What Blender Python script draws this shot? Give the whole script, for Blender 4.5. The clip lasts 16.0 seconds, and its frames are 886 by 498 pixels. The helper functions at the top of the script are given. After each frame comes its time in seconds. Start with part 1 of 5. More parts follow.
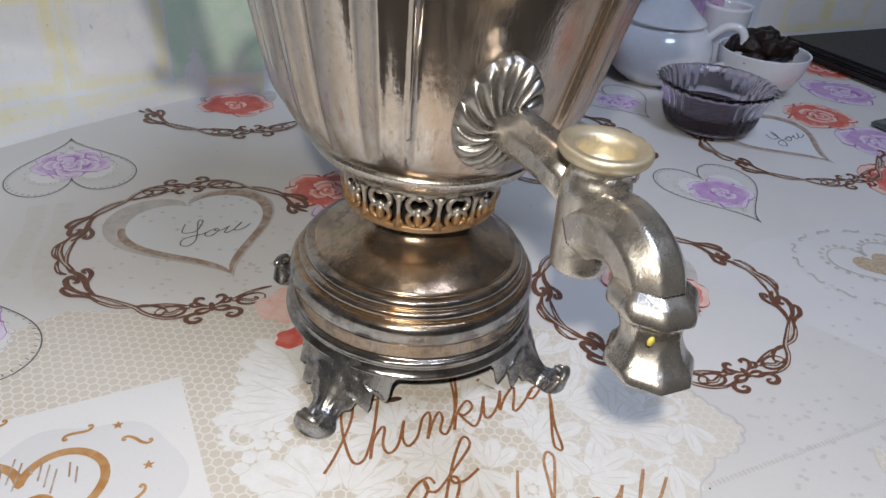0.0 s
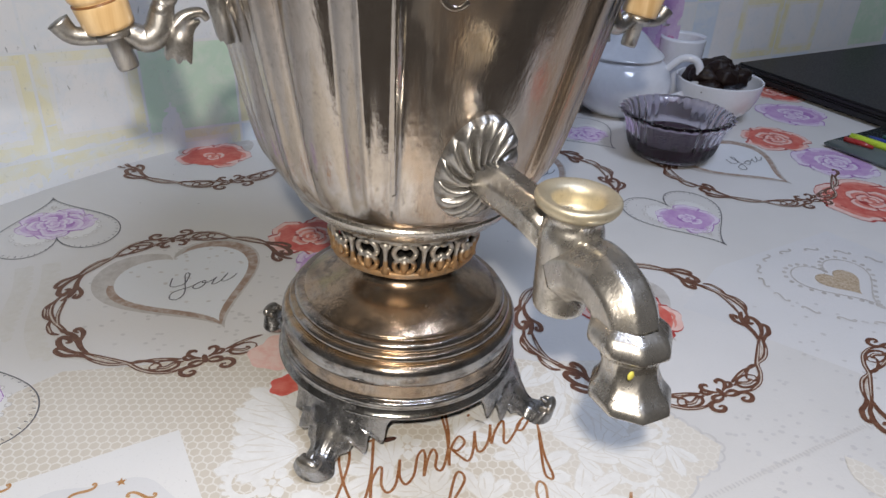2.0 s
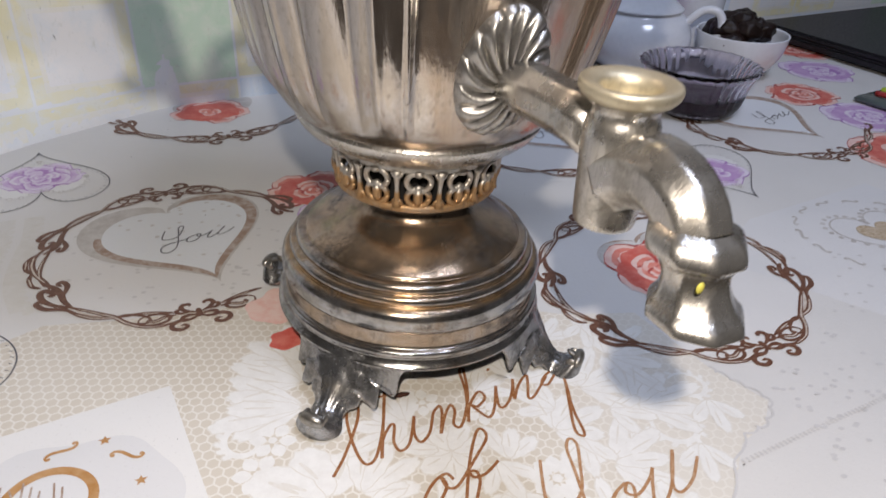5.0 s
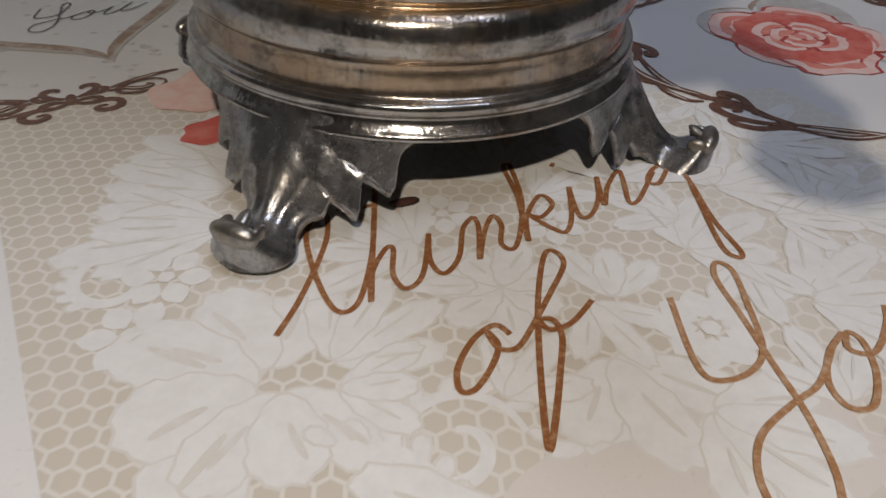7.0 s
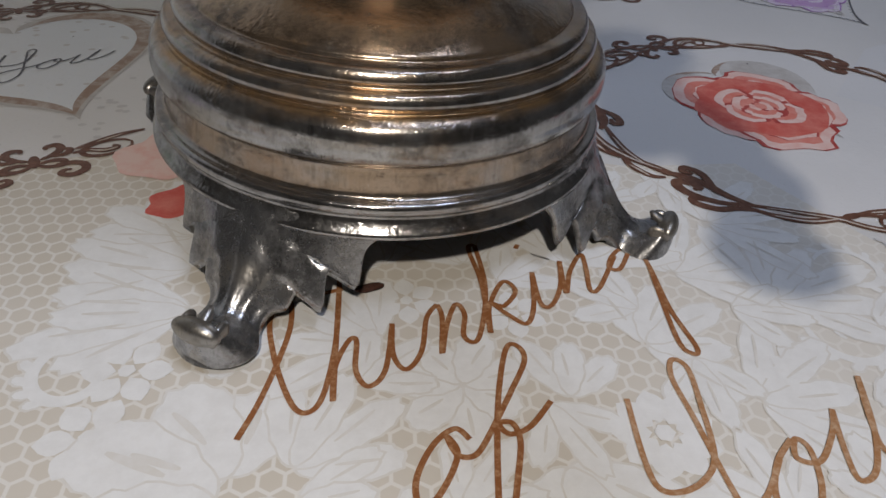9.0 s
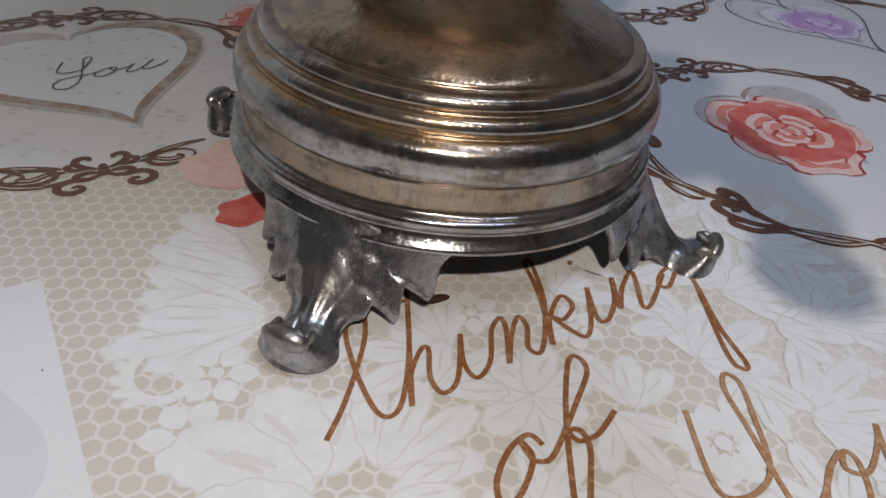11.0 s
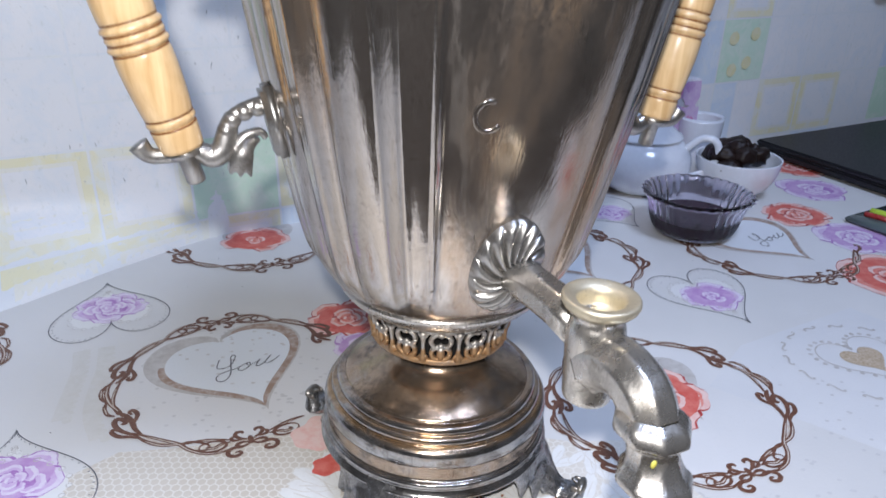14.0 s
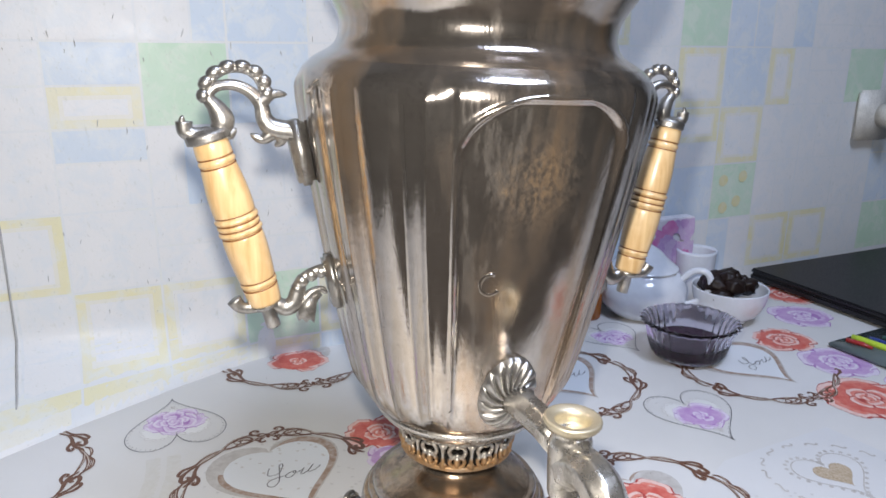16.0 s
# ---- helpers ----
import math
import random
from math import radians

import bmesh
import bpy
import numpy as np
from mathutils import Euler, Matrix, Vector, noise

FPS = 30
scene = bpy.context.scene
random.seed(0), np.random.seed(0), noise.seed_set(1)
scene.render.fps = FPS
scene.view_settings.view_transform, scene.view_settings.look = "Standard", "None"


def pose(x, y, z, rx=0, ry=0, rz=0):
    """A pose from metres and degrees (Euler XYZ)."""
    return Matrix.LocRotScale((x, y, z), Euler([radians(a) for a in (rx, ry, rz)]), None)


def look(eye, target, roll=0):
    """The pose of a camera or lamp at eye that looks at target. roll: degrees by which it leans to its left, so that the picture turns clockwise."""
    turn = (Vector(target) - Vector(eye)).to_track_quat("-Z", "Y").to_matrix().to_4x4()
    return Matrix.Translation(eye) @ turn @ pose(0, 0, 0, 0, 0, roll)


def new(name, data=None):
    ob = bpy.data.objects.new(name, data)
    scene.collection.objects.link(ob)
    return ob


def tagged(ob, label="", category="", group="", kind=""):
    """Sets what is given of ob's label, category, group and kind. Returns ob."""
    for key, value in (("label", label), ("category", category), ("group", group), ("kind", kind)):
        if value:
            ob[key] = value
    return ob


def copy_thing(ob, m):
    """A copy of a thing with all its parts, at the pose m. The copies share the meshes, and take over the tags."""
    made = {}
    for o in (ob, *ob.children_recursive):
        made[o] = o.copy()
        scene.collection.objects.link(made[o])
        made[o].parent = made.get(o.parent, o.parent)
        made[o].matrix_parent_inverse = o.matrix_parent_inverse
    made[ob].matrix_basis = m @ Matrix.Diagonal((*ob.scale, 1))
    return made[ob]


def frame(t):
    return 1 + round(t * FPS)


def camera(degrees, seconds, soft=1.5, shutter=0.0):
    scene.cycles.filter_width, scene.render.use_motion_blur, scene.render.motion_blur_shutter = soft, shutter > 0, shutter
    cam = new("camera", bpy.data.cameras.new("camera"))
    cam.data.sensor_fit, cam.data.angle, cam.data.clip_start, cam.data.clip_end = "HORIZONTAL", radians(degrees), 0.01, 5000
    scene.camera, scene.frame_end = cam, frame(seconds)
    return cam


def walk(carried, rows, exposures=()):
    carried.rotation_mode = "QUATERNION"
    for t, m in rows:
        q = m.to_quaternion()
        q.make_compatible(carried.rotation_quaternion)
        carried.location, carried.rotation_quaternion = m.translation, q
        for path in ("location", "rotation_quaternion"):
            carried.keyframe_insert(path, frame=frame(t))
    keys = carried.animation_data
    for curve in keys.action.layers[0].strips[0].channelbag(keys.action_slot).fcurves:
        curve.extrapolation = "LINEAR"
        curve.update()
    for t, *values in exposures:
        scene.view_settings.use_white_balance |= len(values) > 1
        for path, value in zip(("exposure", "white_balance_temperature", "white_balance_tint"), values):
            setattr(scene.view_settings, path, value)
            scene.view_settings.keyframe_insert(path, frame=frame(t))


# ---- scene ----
cam = camera(63.5, 16.0, shutter=0.4)
PATH = [
    (0, (0.007, -0.32, 0.262), (0.068, 1.365, -0.813), 4.8),
    (0.5, (0.003, -0.328, 0.27), (0.087, 1.362, -0.796), 3.2),
    (1, (-0.001, -0.328, 0.275), (0.108, 1.389, -0.745), 3.3),
    (1.5, (0.0, -0.328, 0.275), (0.116, 1.396, -0.732), 3.3),
    (2, (0.001, -0.331, 0.277), (0.13, 1.396, -0.725), 2.9),
    (2.5, (0.002, -0.331, 0.277), (0.135, 1.394, -0.726), 2.6),
    (3, (0.002, -0.331, 0.277), (0.143, 1.393, -0.726), 2.5),
    (3.2, (0.003, -0.332, 0.277), (0.143, 1.393, -0.726), 2.3),
    (5.3, (-0.005, -0.299, 0.213), (0.105, 1.4, -0.836), 2.5),
    (5.5, (-0.006, -0.283, 0.188), (0.087, 1.352, -0.959), 2.4),
    (6, (-0.004, -0.265, 0.157), (0.097, 1.34, -1.032), 2.0),
    (6.5, (-0.004, -0.241, 0.125), (0.082, 1.353, -1.08), -0.0),
    (7, (-0.002, -0.215, 0.109), (0.103, 1.361, -1.117), 0.7),
    (7.5, (0.001, -0.201, 0.107), (0.161, 1.356, -1.137), 2.4),
    (8, (0.003, -0.2, 0.114), (0.172, 1.379, -1.103), 2.2),
    (8.2, (0.003, -0.2, 0.118), (0.173, 1.38, -1.097), 2.3),
    (10.3, (-0.011, -0.211, 0.132), (0.2, 1.374, -1.069), 5.1),
    (10.5, (-0.013, -0.211, 0.133), (0.188, 1.372, -1.072), 4.7),
    (11, (-0.021, -0.209, 0.135), (0.185, 1.379, -1.064), 5.3),
    (11.5, (-0.025, -0.213, 0.138), (0.19, 1.38, -1.051), 5.7),
    (12, (-0.022, -0.228, 0.159), (0.173, 1.391, -0.998), 4.5),
    (12.5, (-0.018, -0.251, 0.194), (0.134, 1.415, -0.901), 3.5),
    (13, (-0.014, -0.285, 0.239), (0.102, 1.435, -0.776), 2.8),
    (13.2, (-0.014, -0.298, 0.257), (0.099, 1.459, -0.693), 2.7),
    (13.5, (-0.011, -0.317, 0.274), (0.075, 1.472, -0.616), 1.8),
    (14, (-0.004, -0.349, 0.3), (0.048, 1.466, -0.539), 1.1),
    (14.5, (0.001, -0.381, 0.324), (0.03, 1.473, -0.424), 0.8),
    (15, (0.007, -0.409, 0.342), (0.017, 1.471, -0.338), 0.2),
    (15.5, (0.01, -0.432, 0.351), (-0.012, 1.471, -0.264), -0.5),
    (16, (-0.001, -0.44, 0.353), (-0.022, 1.484, -0.195), 0.5),
]
EXPOSURES = [(0, 0.2, 6750, 11), (3.2, 0.33, 6750, 12), (5.3, 0.3, 7000, 14), (5.6, 0.2, 7150, 14), (6.5, -0.32, 7250, 14), (8, -0.46, 6950, 12), (10.3, -0.2, 6600, 12), (11.5, -0.24, 6550, 13),
             (12, -0.2, 6400, 13), (12.5, 0.02, 6200, 12), (13.5, 0.45, 5900, 13), (14.5, 0.72, 6050, 13), (15.2, 0.76, 6350, 12), (16, 0.78, 6500, 11)]
walk(cam, [(t, look(eye, target, roll)) for t, eye, target, roll in PATH], EXPOSURES)


# ---- light ----
world = bpy.data.worlds.new("world")
scene.world = world
world.use_nodes = True
world.node_tree.nodes["Background"].inputs[0].default_value = (0.05, 0.06, 0.08, 1)


def lamp(name, kind, m, power, colour, size):
    data = bpy.data.lights.new(name, kind)
    data.energy, data.color = power, colour
    if kind == "AREA":
        data.size = size
    else:
        data.shadow_soft_size = size
    ob = new(name, data)
    ob.matrix_world = m
    return ob


# the phone's torch, held just above the farthest viewpoints
lamp("phone_torch", "POINT", pose(-0.014, -0.4, 0.38), 6.6, (1.0, 0.95, 0.88), 0.008)
# cool area lamp added under the ceiling for ambient light; no such lamp is seen
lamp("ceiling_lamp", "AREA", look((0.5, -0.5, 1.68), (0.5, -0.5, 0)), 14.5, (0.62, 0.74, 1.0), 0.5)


# ---- materials ----
class Nodes:
    """Small helper to write a node material."""

    def __init__(self, name):
        self.mat = bpy.data.materials.new(name)
        self.mat.use_nodes = True
        self.tree = self.mat.node_tree
        self.bsdf = self.tree.nodes["Principled BSDF"]
        tc = self.tree.nodes.new("ShaderNodeTexCoord")
        self.coord = tc.outputs["Object"]

    def add(self, kind, **values):
        node = self.tree.nodes.new(kind)
        for key, value in values.items():
            setattr(node, key, value)
        return node

    def put(self, value, socket):
        if isinstance(value, bpy.types.NodeSocket):
            self.tree.links.new(value, socket)
        elif isinstance(value, (tuple, list)) and len(value) == 3 and socket.type == "RGBA":
            socket.default_value = (*value, 1)
        else:
            socket.default_value = value

    def noise(self, scale, detail=4, rough=0.6, stretch=(1, 1, 1), distort=0.0):
        mapping = self.add("ShaderNodeMapping")
        self.put(self.coord, mapping.inputs["Vector"])
        mapping.inputs["Scale"].default_value = stretch
        n = self.add("ShaderNodeTexNoise")
        self.put(mapping.outputs[0], n.inputs["Vector"])
        n.inputs["Scale"].default_value, n.inputs["Detail"].default_value = scale, detail
        n.inputs["Roughness"].default_value, n.inputs["Distortion"].default_value = rough, distort
        return n.outputs["Fac"]

    def ramp(self, value, lo, hi, a=0.0, b=1.0):
        r = self.add("ShaderNodeMapRange")
        self.put(value, r.inputs["Value"])
        for i, v in zip((1, 2, 3, 4), (lo, hi, a, b)):
            self.put(v, r.inputs[i])
        return r.outputs[0]

    def mix(self, fac, a, b):
        m = self.add("ShaderNodeMix", data_type="RGBA")
        self.put(fac, m.inputs[0])
        self.put(a, m.inputs[6])
        self.put(b, m.inputs[7])
        return m.outputs[2]

    def math(self, op, a, b=0.0):
        m = self.add("ShaderNodeMath", operation=op)
        self.put(a, m.inputs[0])
        self.put(b, m.inputs[1])
        return m.outputs[0]

    def vec(self, op, a, b=(0, 0, 0), out=0):
        m = self.add("ShaderNodeVectorMath", operation=op)
        self.put(a, m.inputs[0])
        self.put(b, m.inputs[1])
        return m.outputs[out]

    def bump(self, height, strength=0.2, distance=0.001):
        b = self.add("ShaderNodeBump")
        self.put(height, b.inputs["Height"])
        b.inputs["Strength"].default_value, b.inputs["Distance"].default_value = strength, distance
        self.put(b.outputs[0], self.bsdf.inputs["Normal"])

    def set(self, **values):
        names = dict(color="Base Color", rough="Roughness", metal="Metallic", spec="Specular IOR Level",
                     trans="Transmission Weight", ior="IOR", coat="Coat Weight", sheen="Sheen Weight", alpha="Alpha")
        for key, value in values.items():
            self.put(value, self.bsdf.inputs[names[key]])
        return self


def plated_metal(name, plate, brass, dark, brass_at, dark_at, rough=(0.2, 0.38), streak=(1, 1, 0.25), patch=None, bands=(), dull=0.15, pitted=0.3):
    """Old nickel plate: brass worn through in patches, tarnish in streaks, fine scratches."""
    n = Nodes(name)
    wear = n.ramp(n.noise(22, 6, 0.65, streak), brass_at, brass_at + 0.16)
    mixed = n.math("ADD", n.math("MULTIPLY", n.noise(38, 5, 0.6, streak, 0.4), 0.62), n.math("MULTIPLY", n.noise(190, 6, 0.7, streak), 0.38))
    tarnish = n.ramp(mixed, dark_at - 0.02, dark_at + 0.1)
    speck = n.ramp(n.noise(480, 4, 0.65), 0.6, 0.66)
    fine = n.noise(1400, 3, 0.6, (1, 1, 0.1))
    if bands:
        # rings where polishing has gone through to the brass
        height = n.add("ShaderNodeSeparateXYZ")
        n.put(n.coord, height.inputs[0])
        z = n.math("ADD", height.outputs[2], n.math("MULTIPLY", n.math("SUBTRACT", n.noise(70, 4, 0.6), 0.5), 0.004))
        for lo, hi, much in bands:
            ring = n.math("MULTIPLY", n.ramp(z, lo - 0.0008, lo + 0.0008), n.ramp(z, hi - 0.0008, hi + 0.0008, 1.0, 0.0))
            ring = n.math("MULTIPLY", ring, n.ramp(n.noise(55, 5, 0.65), 0.28, 0.5, 0.25 * much, much))
            wear = n.math("MAXIMUM", wear, ring)
    c = n.mix(wear, plate, brass)
    c = n.mix(tarnish, c, dark)
    # grime in blotches, finer at its edges
    grime = n.ramp(n.math("ADD", n.noise(75, 7, 0.72), n.math("MULTIPLY", n.noise(420, 4, 0.7), 0.22)), 0.6, 0.74, 0.0, 0.5 * pitted)
    c = n.mix(grime, c, dark)
    c = n.mix(n.math("MULTIPLY", speck, 0.4), c, dark)
    c = n.mix(n.ramp(n.noise(330, 4, 0.7, (1, 1, 0.6)), 0.66, 0.72, 0.0, 0.6), c, (0.72, 0.68, 0.6))
    c = n.mix(n.ramp(fine, 0.55, 0.72, 0.0, 0.35), c, dark)
    if patch:
        near = n.vec("DISTANCE", n.coord, patch, 1)
        rub = n.math("MULTIPLY", n.ramp(n.math("ADD", near, n.math("MULTIPLY", n.noise(120, 6, 0.7), 0.03)), 0.018, 0.046, 1.0, 0.0), n.ramp(n.noise(340, 6, 0.75, (1, 1, 0.7)), 0.42, 0.64))
        c = n.mix(n.math("MULTIPLY", rub, 0.8), c, (0.5, 0.3, 0.12))
    oxide = n.math("ADD", n.math("MULTIPLY", wear, 0.1), n.math("MULTIPLY", tarnish, 0.25))
    if patch:
        oxide = n.math("ADD", oxide, n.math("MULTIPLY", rub, 0.2))
    n.set(color=c, metal=n.math("SUBTRACT", 1.0 - dull, oxide), rough=n.math("ADD", n.ramp(n.noise(60, 6, 0.7), 0.3, 0.7, *rough), n.math("MULTIPLY", oxide, 0.5)))
    pits = n.ramp(n.noise(620, 5, 0.75), 0.56, 0.72, 0.0, -0.3 * pitted)
    n.bump(n.math("ADD", n.math("ADD", n.noise(900, 2, 0.5, (1, 1, 0.15)), n.math("MULTIPLY", n.noise(90, 4), 1.1)), pits), 0.22, 0.0004)
    return n.mat


def plain(name, color, rough=0.5, spec=0.5, vary=0.08, scale=60, bump=0.0, **more):
    """One colour with a slight mottling at two scales."""
    n = Nodes(name)
    f = n.math("MULTIPLY", n.math("ADD", n.noise(scale, 4), n.noise(scale * 9, 2)), 0.5)
    lo = tuple(max(0.0, v * (1 - 2 * vary)) for v in color)
    hi = tuple(min(1.0, v * (1 + 2 * vary)) for v in color)
    n.set(color=n.mix(n.ramp(f, 0.35, 0.65), lo, hi), rough=n.ramp(n.noise(scale * 2), 0.3, 0.7, rough * 0.8, min(1, rough * 1.2)), spec=spec, **more)
    if bump:
        n.bump(n.noise(scale * 12, 3), bump, 0.0005)
    return n.mat


BODY = plated_metal("worn_nickel_plate", (0.5, 0.455, 0.41), (0.47, 0.345, 0.24), (0.16, 0.14, 0.12), 0.5, 0.58, (0.08, 0.19), (1, 1, 0.1), patch=(0.034, -0.094, 0.287), dull=0.05)
BASE = plated_metal("worn_brass_plate", (0.43, 0.42, 0.405), (0.42, 0.27, 0.14), (0.075, 0.066, 0.058), 0.56, 0.57, (0.1, 0.22), (1, 1, 1.6),
                    bands=((0.0338, 0.0424, 0.6), (0.0424, 0.0434, 0.9), (0.0528, 0.0548, 1.0), (0.058, 0.0594, 1.0), (0.0622, 0.086, 0.7)), dull=0.05, pitted=1.0)
FOOT = plated_metal("dark_cast_plate", (0.42, 0.415, 0.41), (0.36, 0.32, 0.26), (0.09, 0.088, 0.085), 0.62, 0.55, (0.18, 0.34), (1, 1, 1), dull=0.06, pitted=1.3)
TAP = plated_metal("satin_nickel", (0.62, 0.59, 0.54), (0.5, 0.44, 0.34), (0.26, 0.24, 0.21), 0.58, 0.57, (0.2, 0.35), (1, 1, 1), dull=0.08, pitted=0.7)
GALLERY = plated_metal("brassy_casting", (0.5, 0.475, 0.43), (0.46, 0.27, 0.12), (0.14, 0.12, 0.1), 0.52, 0.58, (0.38, 0.56), (1, 1, 1), bands=((0.085, 0.0985, 0.95),), dull=0.12)
STEEL = plated_metal("dull_nickel_casting", (0.46, 0.445, 0.42), (0.4, 0.35, 0.28), (0.12, 0.11, 0.1), 0.6, 0.56, (0.28, 0.46), (1, 1, 1), dull=0.06, pitted=0.8)
TOE = plated_metal("rubbed_cast_plate", (0.34, 0.325, 0.3), (0.36, 0.31, 0.23), (0.1, 0.09, 0.08), 0.5, 0.55, (0.26, 0.42), (1, 1, 1), dull=0.08)
# plain black for the samovar's inner faces and the laptop's rubber feet
MATT_BLACK = plain("matt_black", (0.012, 0.011, 0.01), 0.8, 0.2)
BRASS_RIM = plated_metal("bare_brass_rim", (0.64, 0.575, 0.43), (0.62, 0.5, 0.27), (0.4, 0.34, 0.24), 0.55, 0.68, (0.4, 0.58), (1, 1, 1), dull=0.15)


def turned_wood():
    n = Nodes("varnished_birch")
    grain = n.noise(160, 5, 0.6, (1, 1, 0.06), 0.3)
    c = n.mix(n.ramp(grain, 0.35, 0.7), (0.72, 0.52, 0.28), (0.5, 0.31, 0.13))
    c = n.mix(n.ramp(n.noise(30, 3), 0.5, 0.8), c, (0.75, 0.57, 0.33))
    n.set(color=c, rough=0.3, coat=0.5)
    n.bump(grain, 0.1, 0.0003)
    return n.mat


WOOD = turned_wood()
WOOD_DARK = plain("dark_brown_groove", (0.2, 0.085, 0.025), 0.4)


def oilcloth(name, tint, other):
    """Printed oilcloth: smooth vinyl with soft creases and a faint weave."""
    n = Nodes(name)
    c = n.mix(n.ramp(n.noise(5, 3), 0.35, 0.65), tint, other)
    c = n.mix(n.ramp(n.noise(700, 2), 0.62, 0.75, 0, 0.25), c, (0.45, 0.44, 0.42))
    n.set(color=c, rough=n.ramp(n.noise(40, 4), 0.3, 0.7, 0.32, 0.5), spec=0.4)
    n.bump(n.math("ADD", n.math("MULTIPLY", n.noise(9, 3, 0.5), 10.0), n.noise(260, 2)), 0.22, 0.0006)
    return n.mat


CLOTH = oilcloth("oilcloth_ground", (0.655, 0.645, 0.625), (0.72, 0.705, 0.68))
CARD = oilcloth("oilcloth_white_panel", (0.74, 0.735, 0.72), (0.78, 0.77, 0.745))
CARD_GREY = oilcloth("oilcloth_grey_panel", (0.66, 0.66, 0.66), (0.72, 0.715, 0.71))
FIELD = oilcloth("oilcloth_medallion_field", (0.68, 0.672, 0.66), (0.73, 0.72, 0.71))
PINK_WASH = oilcloth("oilcloth_pink_wash", (0.715, 0.635, 0.585), (0.7, 0.665, 0.615))


def hex_net():
    """Beige print with a net of pale hexagons."""
    n = Nodes("hexagon_net_print")
    p = n.vec("ADD", n.vec("MULTIPLY", n.coord, (185, 185, 0)), (300, 300, 0))
    p = n.vec("ADD", p, (0, 0, 0))
    r, h = (1, 1.7320508, 1), (0.5, 0.8660254, 0)
    a = n.vec("SUBTRACT", n.vec("MODULO", p, r), h)
    b = n.vec("SUBTRACT", n.vec("MODULO", n.vec("SUBTRACT", p, h), r), h)
    nearer = n.math("LESS_THAN", n.vec("DOT_PRODUCT", a, a, 1), n.vec("DOT_PRODUCT", b, b, 1))
    g = n.vec("ABSOLUTE", n.mix(nearer, b, a))
    split = n.add("ShaderNodeSeparateXYZ")
    n.put(g, split.inputs[0])
    edge = n.math("MAXIMUM", split.outputs[0], n.vec("DOT_PRODUCT", g, (0.5, 0.8660254, 0), 1))
    line = n.ramp(edge, 0.4, 0.44)
    fill = n.mix(n.ramp(n.noise(14, 3), 0.35, 0.65), (0.61, 0.555, 0.465), (0.65, 0.6, 0.52))
    # the fill pales along x, towards the signature
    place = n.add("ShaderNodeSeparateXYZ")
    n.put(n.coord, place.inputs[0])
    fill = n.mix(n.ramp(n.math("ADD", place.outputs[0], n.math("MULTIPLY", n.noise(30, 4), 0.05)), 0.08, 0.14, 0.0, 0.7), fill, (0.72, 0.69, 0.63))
    n.set(color=n.mix(line, fill, (0.745, 0.715, 0.655)), rough=n.ramp(n.noise(40, 4), 0.3, 0.7, 0.32, 0.5), spec=0.4)
    n.bump(n.noise(260, 2), 0.15, 0.0005)
    return n.mat


def print_ink(name, color, other, at=0.5, scale=160):
    """Printing ink with the speckle of a worn print."""
    n = Nodes(name)
    f = n.ramp(n.noise(scale, 5, 0.7), at - 0.12, at + 0.16)
    n.set(color=n.mix(f, color, other), rough=0.42, spec=0.4)
    return n.mat


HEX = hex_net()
LACE = print_ink("white_lace_print", (0.8, 0.795, 0.77), (0.74, 0.73, 0.7))
LACE_FAINT = print_ink("faint_lace_print", (0.68, 0.665, 0.63), (0.64, 0.62, 0.57))
INK = print_ink("brown_ink", (0.27, 0.1, 0.033), (0.55, 0.33, 0.18), 0.6, 650)
INK_PALE = print_ink("pale_brown_ink", (0.38, 0.185, 0.08), (0.6, 0.42, 0.28), 0.56, 650)
SCROLL = print_ink("dark_brown_scroll_print", (0.13, 0.055, 0.033), (0.22, 0.11, 0.07), 0.55, 300)
SCROLL_LIGHT = print_ink("tan_scroll_print", (0.5, 0.41, 0.33), (0.66, 0.62, 0.57), 0.5, 300)
GREY_INK = print_ink("grey_ink", (0.1, 0.1, 0.115), (0.22, 0.22, 0.23), 0.6, 400)
SHADE = print_ink("brown_shading_print", (0.33, 0.22, 0.16), (0.58, 0.52, 0.47), 0.54, 140)
SHADE_SOFT = print_ink("soft_grey_shading_print", (0.47, 0.44, 0.41), (0.61, 0.59, 0.565), 0.5, 90)
HEART_WHITE = oilcloth("oilcloth_pale_heart", (0.76, 0.79, 0.825), (0.74, 0.765, 0.79))
FAINT_DOT = print_ink("faint_grey_dot_print", (0.58, 0.57, 0.56), (0.64, 0.63, 0.62), 0.5, 60)
GOLD = print_ink("gold_glitter_print", (0.4, 0.3, 0.19), (0.62, 0.52, 0.4), 0.5, 500)
BROWN_HEART = print_ink("ochre_print", (0.42, 0.2, 0.06), (0.55, 0.34, 0.17), 0.5, 90)
ROSE = [print_ink("red_rose_print", (0.62, 0.1, 0.075), (0.72, 0.22, 0.17), 0.5, 90),
        print_ink("coral_rose_print", (0.72, 0.2, 0.15), (0.76, 0.34, 0.28), 0.52, 110),
        print_ink("dark_rose_print", (0.4, 0.04, 0.035), (0.55, 0.1, 0.08), 0.5, 120),
        print_ink("pale_rose_print", (0.82, 0.6, 0.54), (0.78, 0.42, 0.36), 0.56, 110)]
